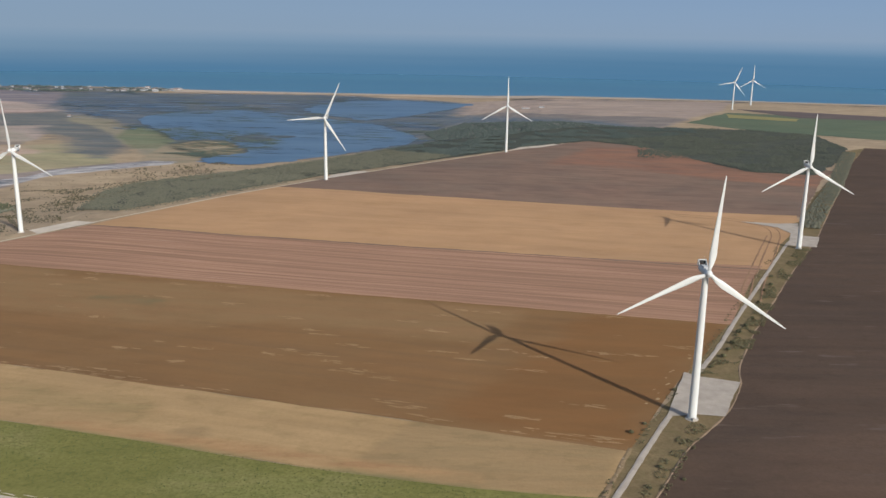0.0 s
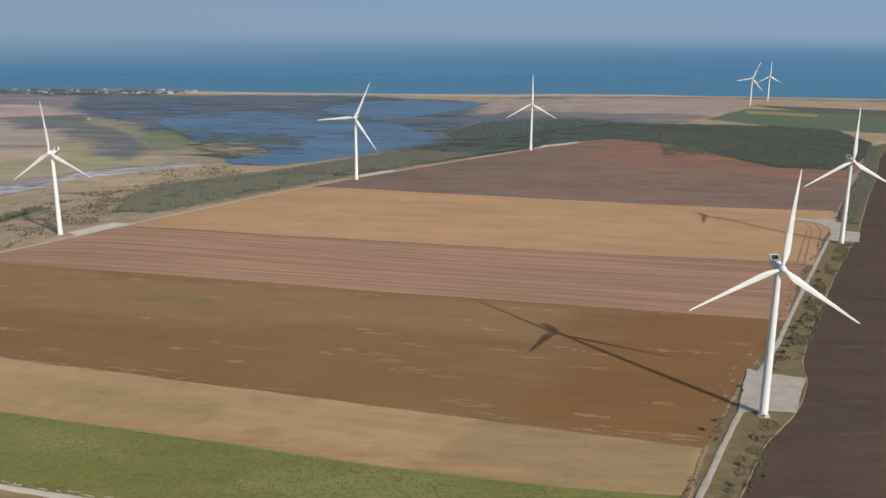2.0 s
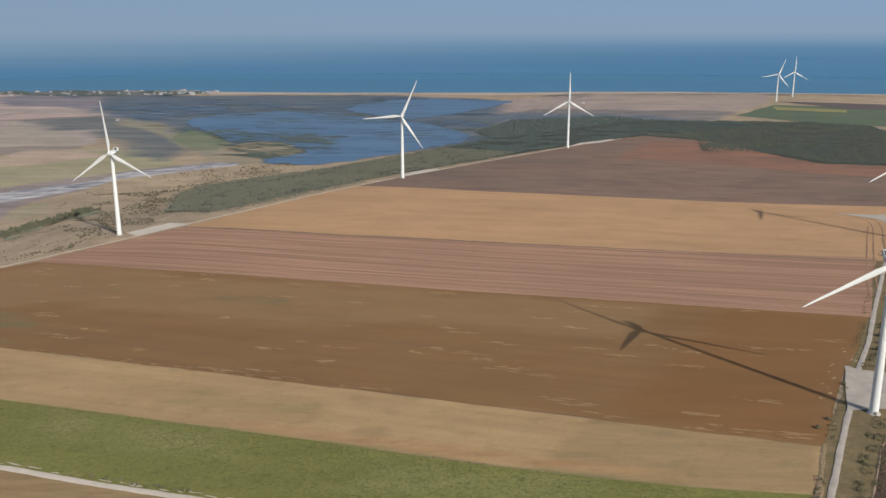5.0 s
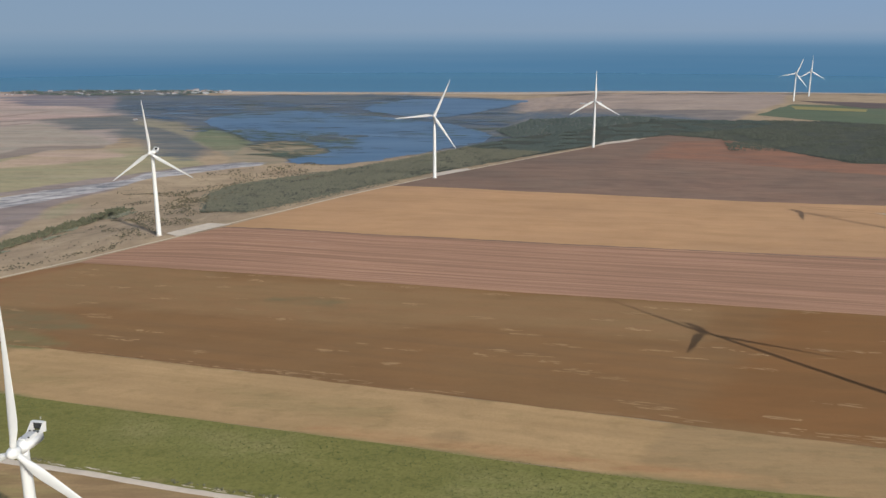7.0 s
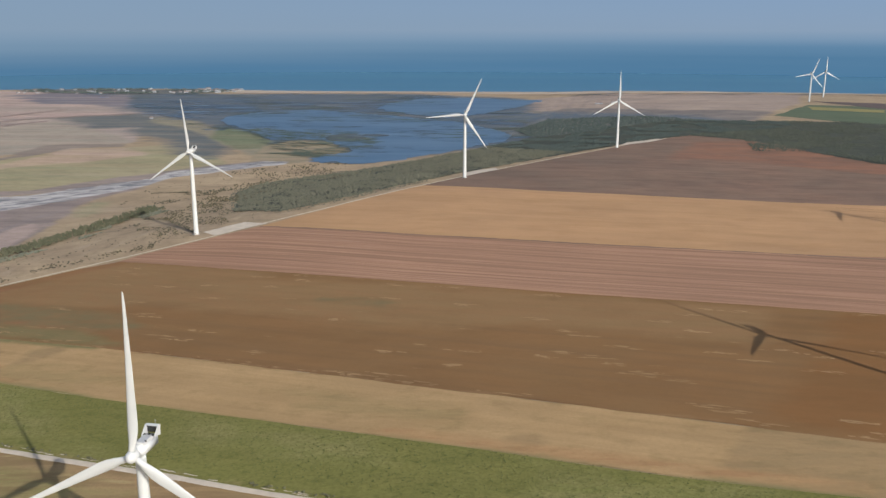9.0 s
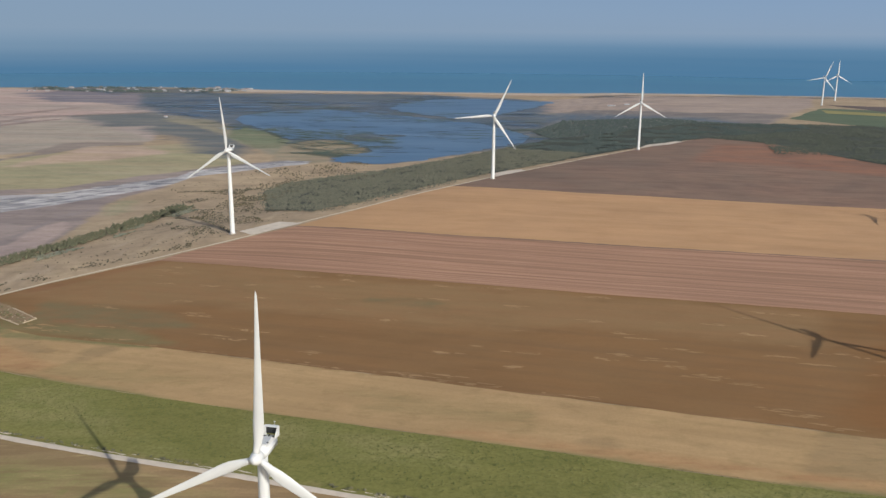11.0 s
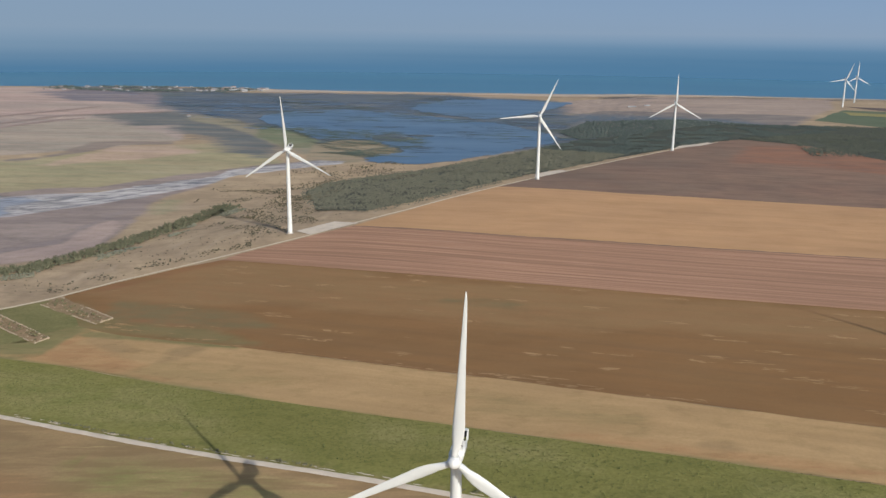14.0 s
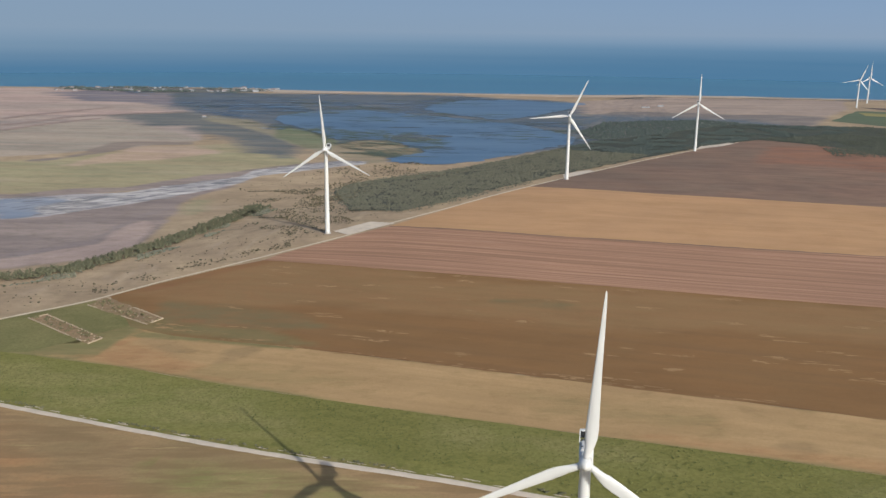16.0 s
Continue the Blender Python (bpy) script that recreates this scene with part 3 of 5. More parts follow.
def backdrop():
    """Open sea and sky far off on a glowing screen, its paling into haze at the horizon painted in."""
    m, t, b, out = nodes_of("far_haze")
    t.nodes.remove(b)
    g = t.nodes.new("ShaderNodeNewGeometry")
    sep = t.nodes.new("ShaderNodeSeparateXYZ")
    t.links.new(g.outputs["Position"], sep.inputs[0])
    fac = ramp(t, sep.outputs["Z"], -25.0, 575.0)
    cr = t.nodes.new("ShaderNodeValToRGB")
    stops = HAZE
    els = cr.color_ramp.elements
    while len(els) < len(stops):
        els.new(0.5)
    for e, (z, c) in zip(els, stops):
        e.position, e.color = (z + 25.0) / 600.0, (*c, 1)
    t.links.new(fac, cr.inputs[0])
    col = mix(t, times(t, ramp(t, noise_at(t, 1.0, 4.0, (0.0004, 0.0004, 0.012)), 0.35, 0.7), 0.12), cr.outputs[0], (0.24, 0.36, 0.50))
    # more haze painted into the colour towards the west
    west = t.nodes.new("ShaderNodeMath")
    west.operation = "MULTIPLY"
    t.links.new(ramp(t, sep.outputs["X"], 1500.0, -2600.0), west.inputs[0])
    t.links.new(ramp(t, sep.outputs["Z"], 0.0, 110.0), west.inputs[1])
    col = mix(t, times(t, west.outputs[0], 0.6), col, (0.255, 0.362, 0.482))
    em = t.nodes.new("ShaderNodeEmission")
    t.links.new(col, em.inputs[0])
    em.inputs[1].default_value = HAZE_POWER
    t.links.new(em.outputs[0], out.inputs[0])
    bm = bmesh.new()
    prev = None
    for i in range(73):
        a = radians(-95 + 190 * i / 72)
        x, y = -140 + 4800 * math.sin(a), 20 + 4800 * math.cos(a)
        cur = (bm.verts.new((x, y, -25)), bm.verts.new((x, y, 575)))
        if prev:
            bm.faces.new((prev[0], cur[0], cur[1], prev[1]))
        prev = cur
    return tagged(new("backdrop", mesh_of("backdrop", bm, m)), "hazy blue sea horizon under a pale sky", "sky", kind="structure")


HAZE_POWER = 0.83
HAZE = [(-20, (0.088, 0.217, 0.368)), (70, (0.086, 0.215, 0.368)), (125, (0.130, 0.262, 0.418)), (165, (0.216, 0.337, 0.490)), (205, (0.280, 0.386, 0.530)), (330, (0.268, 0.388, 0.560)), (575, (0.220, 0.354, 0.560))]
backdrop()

# valley, lake and coast
patch("lake_south", [(-405, 1400), (-398, 1478), (-370, 1484), (-346, 1533), (-378, 1606), (-422, 1684), (-480, 1694), (-530, 1690), (-570, 1770), (-635, 1890), (-696, 1990), (-738, 2080), (-738, 2185), (-685, 2300), (-571, 2367), (-435, 2289), (-276, 2165), (-133, 2020), (-28, 1732), (-130, 1606), (-190, 1500), (-270, 1410), (-330, 1375)], M_LAKE, 0.0, "blue shallow coastal lake with reedy banks", category="water", step=14, jitter=9, level=LAKE_Z)
patch("lake_north", [(-389, 2415), (-376, 2608), (-284, 2786), (-139, 2840), (104, 2751), (29, 2526), (-58, 2350), (-134, 2210), (-190, 2149), (-282, 2245)], M_LAKE, 0.0, "pale blue northern basin of the lake", category="water", step=16, jitter=10, level=LAKE_Z)
for k, (x, y, w, d) in enumerate([(-385, 1730, 84, 120), (-330, 1770, 60, 40), (-420, 1930, 110, 14), (-640, 2260, 80, 30), (-230, 2090, 60, 14)]):
    patch("reed_islet_%d" % (k + 1), [(x + w / 2 * math.cos(a), y + d / 2 * math.sin(a)) for a in (0.2 * j * math.pi for j in range(10))], M_MARSH, 0.35, "low reed islet in the lake", category="reeds", step=9, jitter=6, level=LAKE_Z)
patch("beach", [(-1100, 3320), (-800, 3230), (-356, 3215), (94, 3215), (500, 3190), (900, 3130), (1400, 3060), (2500, 2980), (4400, 2860), (4400, 2700), (2500, 2850), (1186, 2980), (645, 3010), (72, 3040), (-352, 3085), (-947, 3050)], M_BEACH, 0.5, "pale sandy beach along the coast", category="beach", cell=60, step=50, jitter=6)
patch("green_field", [(603, 2105), (815, 2437), (1300, 2280), (1900, 1900), (1700, 1500), (940, 1799), (806, 1874), (706, 1946)], M_GREENHAZED, 0.4, "green crop field towards the coast", cell=90, step=40, jitter=4)
patch("yellow_field", [(787, 2373), (944, 2261), (908, 2189), (759, 2266)], M_YELLOW, 0.6, "narrow yellow flowering crop strip", cell=90, step=40, jitter=3)
patch("far_plough", [(880, 2584), (1261, 2433), (2400, 2000), (2200, 1700), (1300, 2285), (959, 2298)], M_PURPLE, 0.6, "dark purple-brown ploughed strip", cell=90, step=40, jitter=4)

for k, (x, y, w, d) in enumerate([(-865, 2290, 95, 34), (-790, 2440, 130, 40), (-650, 2530, 140, 36), (-740, 2330, 80, 24), (-900, 2420, 90, 26)]):
    patch("pool_%d" % (k + 1), [(x + w / 2 * math.cos(a), y + d / 2 * math.sin(a) + 0.1 * w * math.cos(a)) for a in (0.4 * j * math.pi / 2 for j in range(10))], M_LAKE, 0.05, "shallow blue marsh pool", category="water", step=12, jitter=3, level=LAKE_Z)

for k, (line, w) in enumerate([([(-1356, 1988), (-1340, 2087), (-1293, 2199), (-1239, 2354)], 24), ([(-1285, 1856), (-1253, 1941), (-1224, 2077), (-1120, 2165), (-1000, 2239)], 24), ([(-1230, 1752), (-1213, 1860), (-1179, 1977), (-1139, 2038)], 20)]):
    ribbon("valley_bank_%d" % (k + 1), line, w, M_BANK, 0.9, "low dark earth bank across the valley fields", "bank", 7.0)
patch("stream_pool", [(-2400, 760), (-1200, 920), (-827, 1030), (-795, 1040), (-765, 1036), (-748, 1024), (-762, 1004), (-778, 985), (-764, 958), (-748, 944), (-768, 924), (-1200, 788), (-2400, 566)], M_SHALLOW, 0.35, "shallow blue water in the broad stream bed", category="water", cell=60, step=10, jitter=4)

# the strips between the two field roads
B1 = [(-700, 567), (-568, 522), (-486, 494), (-412, 465), (-338, 439), (-255, 413), (-127, 374), (-54, 352), (20, 336), (70, 330)]
B2 = [(-466, 544), (-391, 523), (-285, 488), (-170, 450), (-52, 414), (36, 388), (93, 373)]
B3 = [(-450, 721), (-333, 683), (-201, 646), (-76, 616), (52, 592), (205, 563)]
B4 = [(-350, 827), (-195, 782), (-40, 758), (115, 740), (286, 713)]
B5 = [(-202, 1033), (-54, 998), (149, 983), (280, 970), (411, 952)]
LEFT_ROAD = [(-850, 330), (-760, 420), (-602, 581), (-556, 620), (-519, 667), (-477, 708), (-437, 747), (-386, 797), (-351, 838), (-300, 896), (-190, 1048), (-102, 1177), (10, 1347), (150, 1537), (235, 1632)]
RIGHT_ROAD = [(-160, -90), (-76, 48), (23, 228), (81, 335), (104, 379), (126, 419), (148, 461), (178, 511), (218, 586), (268, 678), (340, 810), (372, 860), (375, 905)]
LOW_ROAD = [(-1000, 599), (-700, 501), (-526, 439), (-455, 413), (-391, 390), (-334, 372), (-287, 359), (-247, 346), (-150, 318), (20, 266), (34, 258)]
VERGE_EAST = [(-40, 90), (60, 268), (98, 334), (122, 377), (144, 403), (157, 420), (177, 459), (181, 479), (211, 540), (302, 702), (385, 844), (576, 1206), (667, 1384), (826, 1658)]
cover(patch("field_low", LOW_ROAD + [(20, 225), (-80, 45), (-160, -95), (-900, 150)], M_LOW, 0.25, "striped brown stubble field beside the gravel lane"), [("rust", [[(-700, 480), (-470, 385), (-380, 330), (-420, 250), (-800, 350)]], 40), ("lush", [[(-420, 385), (-240, 325), (-60, 268), (-120, 240), (-330, 320), (-440, 365)], [(-420, 320), (-300, 275), (-320, 255), (-450, 300)]], 18)])
cover(patch("field_green", B1 + [(20, 235)] + LOW_ROAD[-2:0:-1], M_GREEN, 0.28, "green low crop field beside the gravel lane", cell=9.0), [("edge", [[(x, y + 4) for x, y in LOW_ROAD] + [(x, y + 2) for x, y in LOW_ROAD[::-1]]], 5), ("thin", [[(-690, 540), (-568, 505), (-400, 455), (-330, 385), (-526, 450)], [(-300, 425), (-200, 395), (-180, 360), (-290, 390)], [(-120, 365), (-20, 335), (-40, 310), (-130, 335)]], 25)])
cover(patch("field_grass", [(-760, 425), (-602, 578), (-553, 620), (-540, 628), (-503, 563), (-513, 515), (-568, 518), (-700, 560)], M_GRASS, 0.3, "rough green grass among the ruins", cell=10.0), [("rust", [[(-503, 563), (-513, 515), (-540, 517), (-520, 545)]], 10)])
cover(row_lines(patch("field_tan", [(-513, 515), (-568, 518)] + B1[2:] + B2[::-1] + [(-503, 563)], M_TAN, 0.32, "pale tan stubble strip", cell=7.0), B1, B2, 60.0), [("fresh", [[(-420, 500), (-330, 470), (-340, 455), (-440, 480)], [(-250, 455), (-150, 425), (-150, 400), (-240, 425)]], 14), ("grass", [[(-580, 515), (-503, 510), (-494, 570), (-520, 570)], [(x, y - 5) for x, y in B1] + [(x, y + 0.5) for x, y in B1[::-1]], [(-500, 556), (-466, 547), (-380, 523), (-380, 517), (-440, 532), (-496, 545)]], 7), ("rust", [[(-525, 524), (-516, 505), (-477, 492), (-412, 467), (-406, 478), (-446, 503), (-480, 528)], [(-509, 572), (-498, 570), (-488, 551), (-488, 536), (-496, 521), (-506, 535)], [(-200, 398), (-127, 376), (-54, 357), (20, 342), (24, 349), (-54, 365), (-127, 385), (-196, 406)]], 9), ("dim", [[(64, 316), (96, 380), (-10, 406), (-40, 360), (-20, 340)], [(-428, 494), (-427, 519), (-410, 527), (-402, 517), (-414, 500), (-420, 489)], [(-136, 386), (-130, 396), (-114, 394), (-112, 384), (-126, 379)], [(-495, 540), (-470, 540), (-440, 515), (-460, 510)]], 8)])
cover(row_lines(patch("field_brown", [(-503, 563)] + B2 + [(118, 420), (140, 460), (172, 510), (205, 568)] + B3[-2::-1] + [(-477, 703), (-519, 662), (-545, 632)], M_BROWN, 0.35, "brown bare field with pale dusty streaks", cell=11.0), B2, B3, 190.0), [("tan", [[(x, y - 4) for x, y in B2] + [(x, y - 0.5) for x, y in B2[::-1]]], 6), ("grass", [[(-503, 558), (-440, 540), (-360, 520), (-400, 548), (-480, 575), (-530, 620), (-540, 630)]], 12), ("olive", [[(-530, 640), (-440, 725), (-330, 695), (-280, 610), (-420, 600), (-500, 615)], [(-470, 690), (-200, 640), (60, 585), (30, 520), (-240, 560), (-420, 620)]], 30), ("ruddy", [[(-540, 634), (-519, 660), (-477, 701), (-440, 736), (-428, 724), (-470, 692), (-512, 648)], [(-470, 580), (-440, 566), (-400, 552), (-400, 542), (-440, 556), (-475, 570)]], 8), ("weed", [[(-500, 575), (-430, 552), (-370, 560), (-400, 590), (-500, 620)], [(-260, 600), (-200, 590), (-210, 606), (-260, 612)]], 16), ("rust", [[(0, 410), (93, 378), (140, 462), (200, 566), (110, 580), (60, 500)], [(-455, 548), (-380, 528), (-390, 538), (-450, 562)]], 30)])
row_lines(patch("field_furrow", B3 + [(258, 675), (286, 726)] + B4[-2::-1] + [(-386, 792), (-437, 741)], M_FURROW, 0.38, "pinkish furrowed field with long plough lines", cell=15.0), B3, B4, 138.0)
row_lines(patch("field_gold", B4 + [(334, 810), (366, 862), (370, 900), (400, 925), (411, 960)] + B5[-2::-1] + [(-300, 891)], M_GOLD, 0.35, "golden stubble field", cell=20.0), B4, B5, 240.0)
cover(patch("field_dark", B5 + [(500, 1120), (560, 1240), (625, 1340), (545, 1292), (492, 1318), (442, 1448), (426, 1540), (386, 1625), (300, 1695), (240, 1640), (150, 1532), (10, 1342), (-102, 1172)], M_DARK, 0.3, "dark reddish brown ploughed field"), [("rust", [[(160, 1334), (282, 1575), (380, 1600), (380, 1480), (440, 1450), (492, 1310), (545, 1285), (630, 1330), (525, 1170), (422, 1208), (278, 1299)]], 28)])
patch("verge", [(-80, 43), (14, 226), (64, 330), (88, 377), (118, 416), (140, 457), (170, 507), (208, 581), (258, 673), (330, 806), (360, 905), (400, 925), (500, 1120), (612, 1304), (760, 1600), (826, 1658)] + VERGE_EAST[-2::-1], M_VERGE, 0.2, "dry olive grass verge along the field road", category="verge", step=8, jitter=1.2)
cover(patch("field_plough", VERGE_EAST + [(1700, 1450), (2200, 600), (1500, -900), (-100, -900), (-120, -30)], M_PLOUGH, 0.3, "dark brown ploughed field", cell=45, step=14, jitter=0.9), [("warm", [[(130, 330), (200, 400), (300, 420), (280, 330), (180, 290)], [(500, 900), (640, 1200), (760, 1150), (640, 900)]], 50)])
ribbon("side_track", [(12, 214), (57, 296), (80, 345), (94, 376)], 2.4, M_RUBBLE, 0.5, "brown dirt track beside the gravel road", "track", 0.5)
ribbon("furrow_edge", B4, 3.0, M_DARK, 0.5, "dark plough furrow between two fields", "furrow", 0.8)
ribbon("furrow_edge_2", B3, 1.6, M_BROWN, 0.5, "shallow furrow between two fields", "furrow", 0.6)
ribbon("road_west", LEFT_ROAD, 3.1, M_TRACK, 0.6, "pale dirt field road")
ribbon("road_east", RIGHT_ROAD, 3.0, M_ROADGRAVEL, 0.6, "pale gravel field road")
ribbon("road_lane", LOW_ROAD, 3.8, M_GRAVEL, 0.6, "pale gravel lane beside the green crop")
ribbon("field_edge", VERGE_EAST[:12], 0.9, M_EARTH, 0.42, "bare earth edge of the ploughed field", "furrow", 0.35)
PAD_MIDDLE = [(-151, 1103), (-148, 1140), (-126, 1172), (-106, 1190), (-101, 1172), (-124, 1140)]
PAD_NORTH = [(120, 1500), (146, 1556), (186, 1590), (214, 1622), (222, 1610), (186, 1562), (150, 1532)]
patch("pad_east", [(121, 412), (147, 474), (153, 468), (176, 460), (152, 413), (138, 415)], M_ROADGRAVEL, 0.66, "pale gravel crane pad by a wind turbine", "pavement", step=6, jitter=0.4)
patch("pad_hedge", [(330, 918), (367, 911), (400, 915), (374, 852), (388, 846), (366, 801), (341, 807), (365, 862), (362, 890)], M_ROADGRAVEL, 0.66, "gravel crane pad and turning place", "pavement", step=6, jitter=0.4)
patch("pad_west", [(-403, 814), (-371, 848), (-345, 838), (-386, 797)], M_GRAVEL, 0.66, "pale gravel crane pad by the dirt road", "pavement", step=6, jitter=0.4)
patch("pad_middle", PAD_MIDDLE, M_GRAVEL, 0.66, "pale gravel crane pad by the wood", "pavement", step=6, jitter=0.4)
patch("pad_north", PAD_NORTH, M_GRAVEL, 0.66, "pale gravel crane pad at the field's end", "pavement", step=6, jitter=0.4)
patch("wood_floor", [(-399, 917), (-418, 996), (-446, 1105), (-434, 1180), (-370, 1245), (-310, 1296), (-245, 1380), (-185, 1470), (-105, 1590), (-15, 1720), (99, 1790), (322, 1993), (571, 1969), (706, 1946), (816, 1870), (782, 1635), (697, 1471), (570, 1288), (481, 1306), (430, 1433), (418, 1532), (374, 1612), (291, 1685), (240, 1640), (150, 1548), (0, 1357), (-116, 1192), (-206, 1068), (-312, 926), (-345, 895)], M_WOODFLOOR, 0.62, "dark scrubby ground under the thickets", category="wood", cell=45, step=12, jitter=3)

# ---- wind turbines ----


def blade_mesh():
    """A rotor blade along +z from the hub's middle."""
    bm = bmesh.new()
    spans = [(r * 1.1 if r > 3 else r, c, th, tw) for r, c, th, tw in [(1.2, 1.9, 1.9, 0), (2.6, 1.9, 1.85, 0), (4.5, 2.5, 1.5, 12), (7.0, 3.4, 1.05, 11), (9.5, 3.55, 0.85, 9), (14, 3.1, 0.65, 7), (20, 2.5, 0.48, 5), (28, 1.85, 0.34, 3), (36, 1.3, 0.22, 1.5), (42, 0.85, 0.13, 0.5), (44.3, 0.5, 0.08, 0), (45, 0.12, 0.04, 0)]]
    rings, n = [], 14
    for r, chord, thick, twist in spans:
        ring = []
        for k in range(n):
            a = 2 * math.pi * k / n
            x, y = math.cos(a) * chord / 2, math.sin(a) * thick / 2
            if r > 4:
                y *= 0.55 + 0.45 * (1 - math.cos(a)) / 2 * 1.6 if math.cos(a) < 0.6 else 0.35
                x += chord * 0.17
            v = Matrix.Rotation(radians(-twist), 3, "Z") @ Vector((x, y, r))
            v.y -= 1.6 * (r / 49.5) ** 2
            ring.append(bm.verts.new(v))
        rings.append(ring)
    for a, b in zip(rings, rings[1:]):
        for k in range(n):
            bm.faces.new((a[k], a[(k + 1) % n], b[(k + 1) % n], b[k]))
    bm.faces.new(rings[0][::-1])
    bm.faces.new(rings[-1])
    bmesh.ops.recalc_face_normals(bm, faces=bm.faces[:])
    return mesh_of("blade", bm, M_WHITE, True)


HUB_Z, OVERHANG = 80.0, 4.2


def wind_turbine():
    t = thing("wind_turbine", "white three-bladed wind turbine on a tapered steel tower", "wind turbine", group="wind farm")
    bm = bmesh.new()
    cone(bm, 3.6, 3.3, -0.6, 0.35, 28)
    cone(bm, 2.75, 2.7, 0.35, 0.7, 28)
    part("foundation", bm, M_CONCRETE, t, "round concrete foundation ring")
    bm = bmesh.new()
    prof = [(0.6, 2.3), (0.9, 2.25), (20, 2.1), (40, 1.92), (60, 1.72), (77.4, 1.5), (78.2, 1.55)]
    rings = []
    for z, r in prof:
        rings.append([bm.verts.new((r * math.cos(2 * math.pi * k / 32), r * math.sin(2 * math.pi * k / 32), z)) for k in range(32)])
    for a, b in zip(rings, rings[1:]):
        for k in range(32):
            bm.faces.new((a[k], a[(k + 1) % 32], b[(k + 1) % 32], b[k]))
    bm.faces.new(rings[-1])
    bm.faces.new(rings[0][::-1])
    tower = part("tower", bm, M_WHITE, t, "white tapered tubular tower", True)
    for z, r in ((26, 2.05), (52, 1.79)):
        part("flange", cone(bmesh.new(), r + 0.05, r + 0.05, z - 0.12, z + 0.12, 32), M_WHITE, tower)
    bm = bmesh.new()
    box(bm, (0.95, 0.3, 2.1), (0, -2.05, 2.6), 0.06)
    part("tower_door", bm, M_GREYLID, tower, "grey steel entrance door")
    bm = bmesh.new()
    box(bm, (1.2, 1.6, 1.4), (0, -2.9, 1.0), 0.02)
    part("steps", bm, M_CONCRETE, t)
    # nacelle, its nose towards -y
    bm = bmesh.new()
    box(bm, (3.9, 10.0, 3.6), (0, 2.7, 80.0), 0.8)
    nac = part("nacelle", bm, M_WHITE, t, "white boxy nacelle", True)
    bm = bmesh.new()
    r = bmesh.ops.create_cube(bm, size=1.0, matrix=Matrix.LocRotScale((0, 2.4, 81.85), None, (3.2, 5.4, 0.8)))
    for v in r["verts"]:
        if v.co.z > 81.9:
            v.co.x *= 0.8
            v.co.y = 2.4 + (v.co.y - 2.4) * 0.9
    part("roof_hatch", bm, M_GREYLID, nac, "pale grey roof hatch")
    bm = bmesh.new()
    for x in (-2.1, 1.85):
        cheek = [[bm.verts.new((x + dx, y, z)) for y, z in ((4.6, 81.7), (8.2, 81.0), (8.5, 83.9), (8.1, 84.3), (7.2, 84.3))] for dx in (0.0, 0.25)]
        bm.faces.new(cheek[0])
        bm.faces.new(cheek[1][::-1])
        for k in range(5):
            bm.faces.new((cheek[0][k], cheek[0][(k + 1) % 5], cheek[1][(k + 1) % 5], cheek[1][k]))
    bmesh.ops.recalc_face_normals(bm, faces=bm.faces[:])
    box(bm, (3.7, 1.2, 0.35), (0, 7.75, 84.1), 0.1)
    part("cooler_frame", bm, M_WHITE, nac, "white raised cooler frame with sloping cheeks")
    bm = bmesh.new()
    box(bm, (3.7, 0.2, 2.3), (0, 8.0, 82.8))
    for k in range(7):
        box(bm, (3.6, 0.1, 0.07), (0, 7.86, 81.9 + 0.32 * k))
    part("cooler_grille", bm, M_GRILLE, nac, "dark cooler grille")
    for x, y in ((-1.3, 5.2), (1.3, 5.2), (-1.2, 1.2), (1.2, 1.2), (0.0, 5.6)):
        part("roof_box", box(bmesh.new(), (0.5, 0.6, 0.45), (x, y, 82.1), 0.05), M_GRILLE, nac, "small dark roof box")
    bm = bmesh.new()
    box(bm, (0.08, 0.08, 1.1), (0.9, 7.9, 85.1))
    box(bm, (0.7, 0.08, 0.08), (0.9, 7.9, 85.6))
    part("wind_sensor", bm, M_GREYLID, nac)
    # rotor
    bm = bmesh.new()
    prof = [(1.9, 1.25), (1.4, 1.75), (0.2, 1.9), (-1.0, 1.75), (-1.9, 1.25), (-2.4, 0.6), (-2.55, 0.08)]
    rings = [[bm.verts.new((rr * math.cos(2 * math.pi * k / 24), y, rr * math.sin(2 * math.pi * k / 24))) for k in range(24)] for y, rr in prof]
    for a, b in zip(rings, rings[1:]):
        for k in range(24):
            bm.faces.new((a[k], a[(k + 1) % 24], b[(k + 1) % 24], b[k]))
    bm.faces.new(rings[-1])
    bm.faces.new(rings[0])
    bmesh.ops.recalc_face_normals(bm, faces=bm.faces[:])
    hub = part("hub", bm, M_WHITE, t, "rounded white rotor hub", True)
    hub.matrix_basis = pose(0, -OVERHANG, HUB_Z)
    me = blade_mesh()
    for k in range(3):
        bl = new("blade", me)
        bl.parent = hub
        bl.matrix_basis = pose(0, 0, 0, 0, 120 * k, 0)
    return t


def set_rotor(t, phase):
    for o in t.children:
        if o.name.startswith("hub"):
            o.matrix_basis = pose(0, -OVERHANG, HUB_Z, 0, phase, 0)


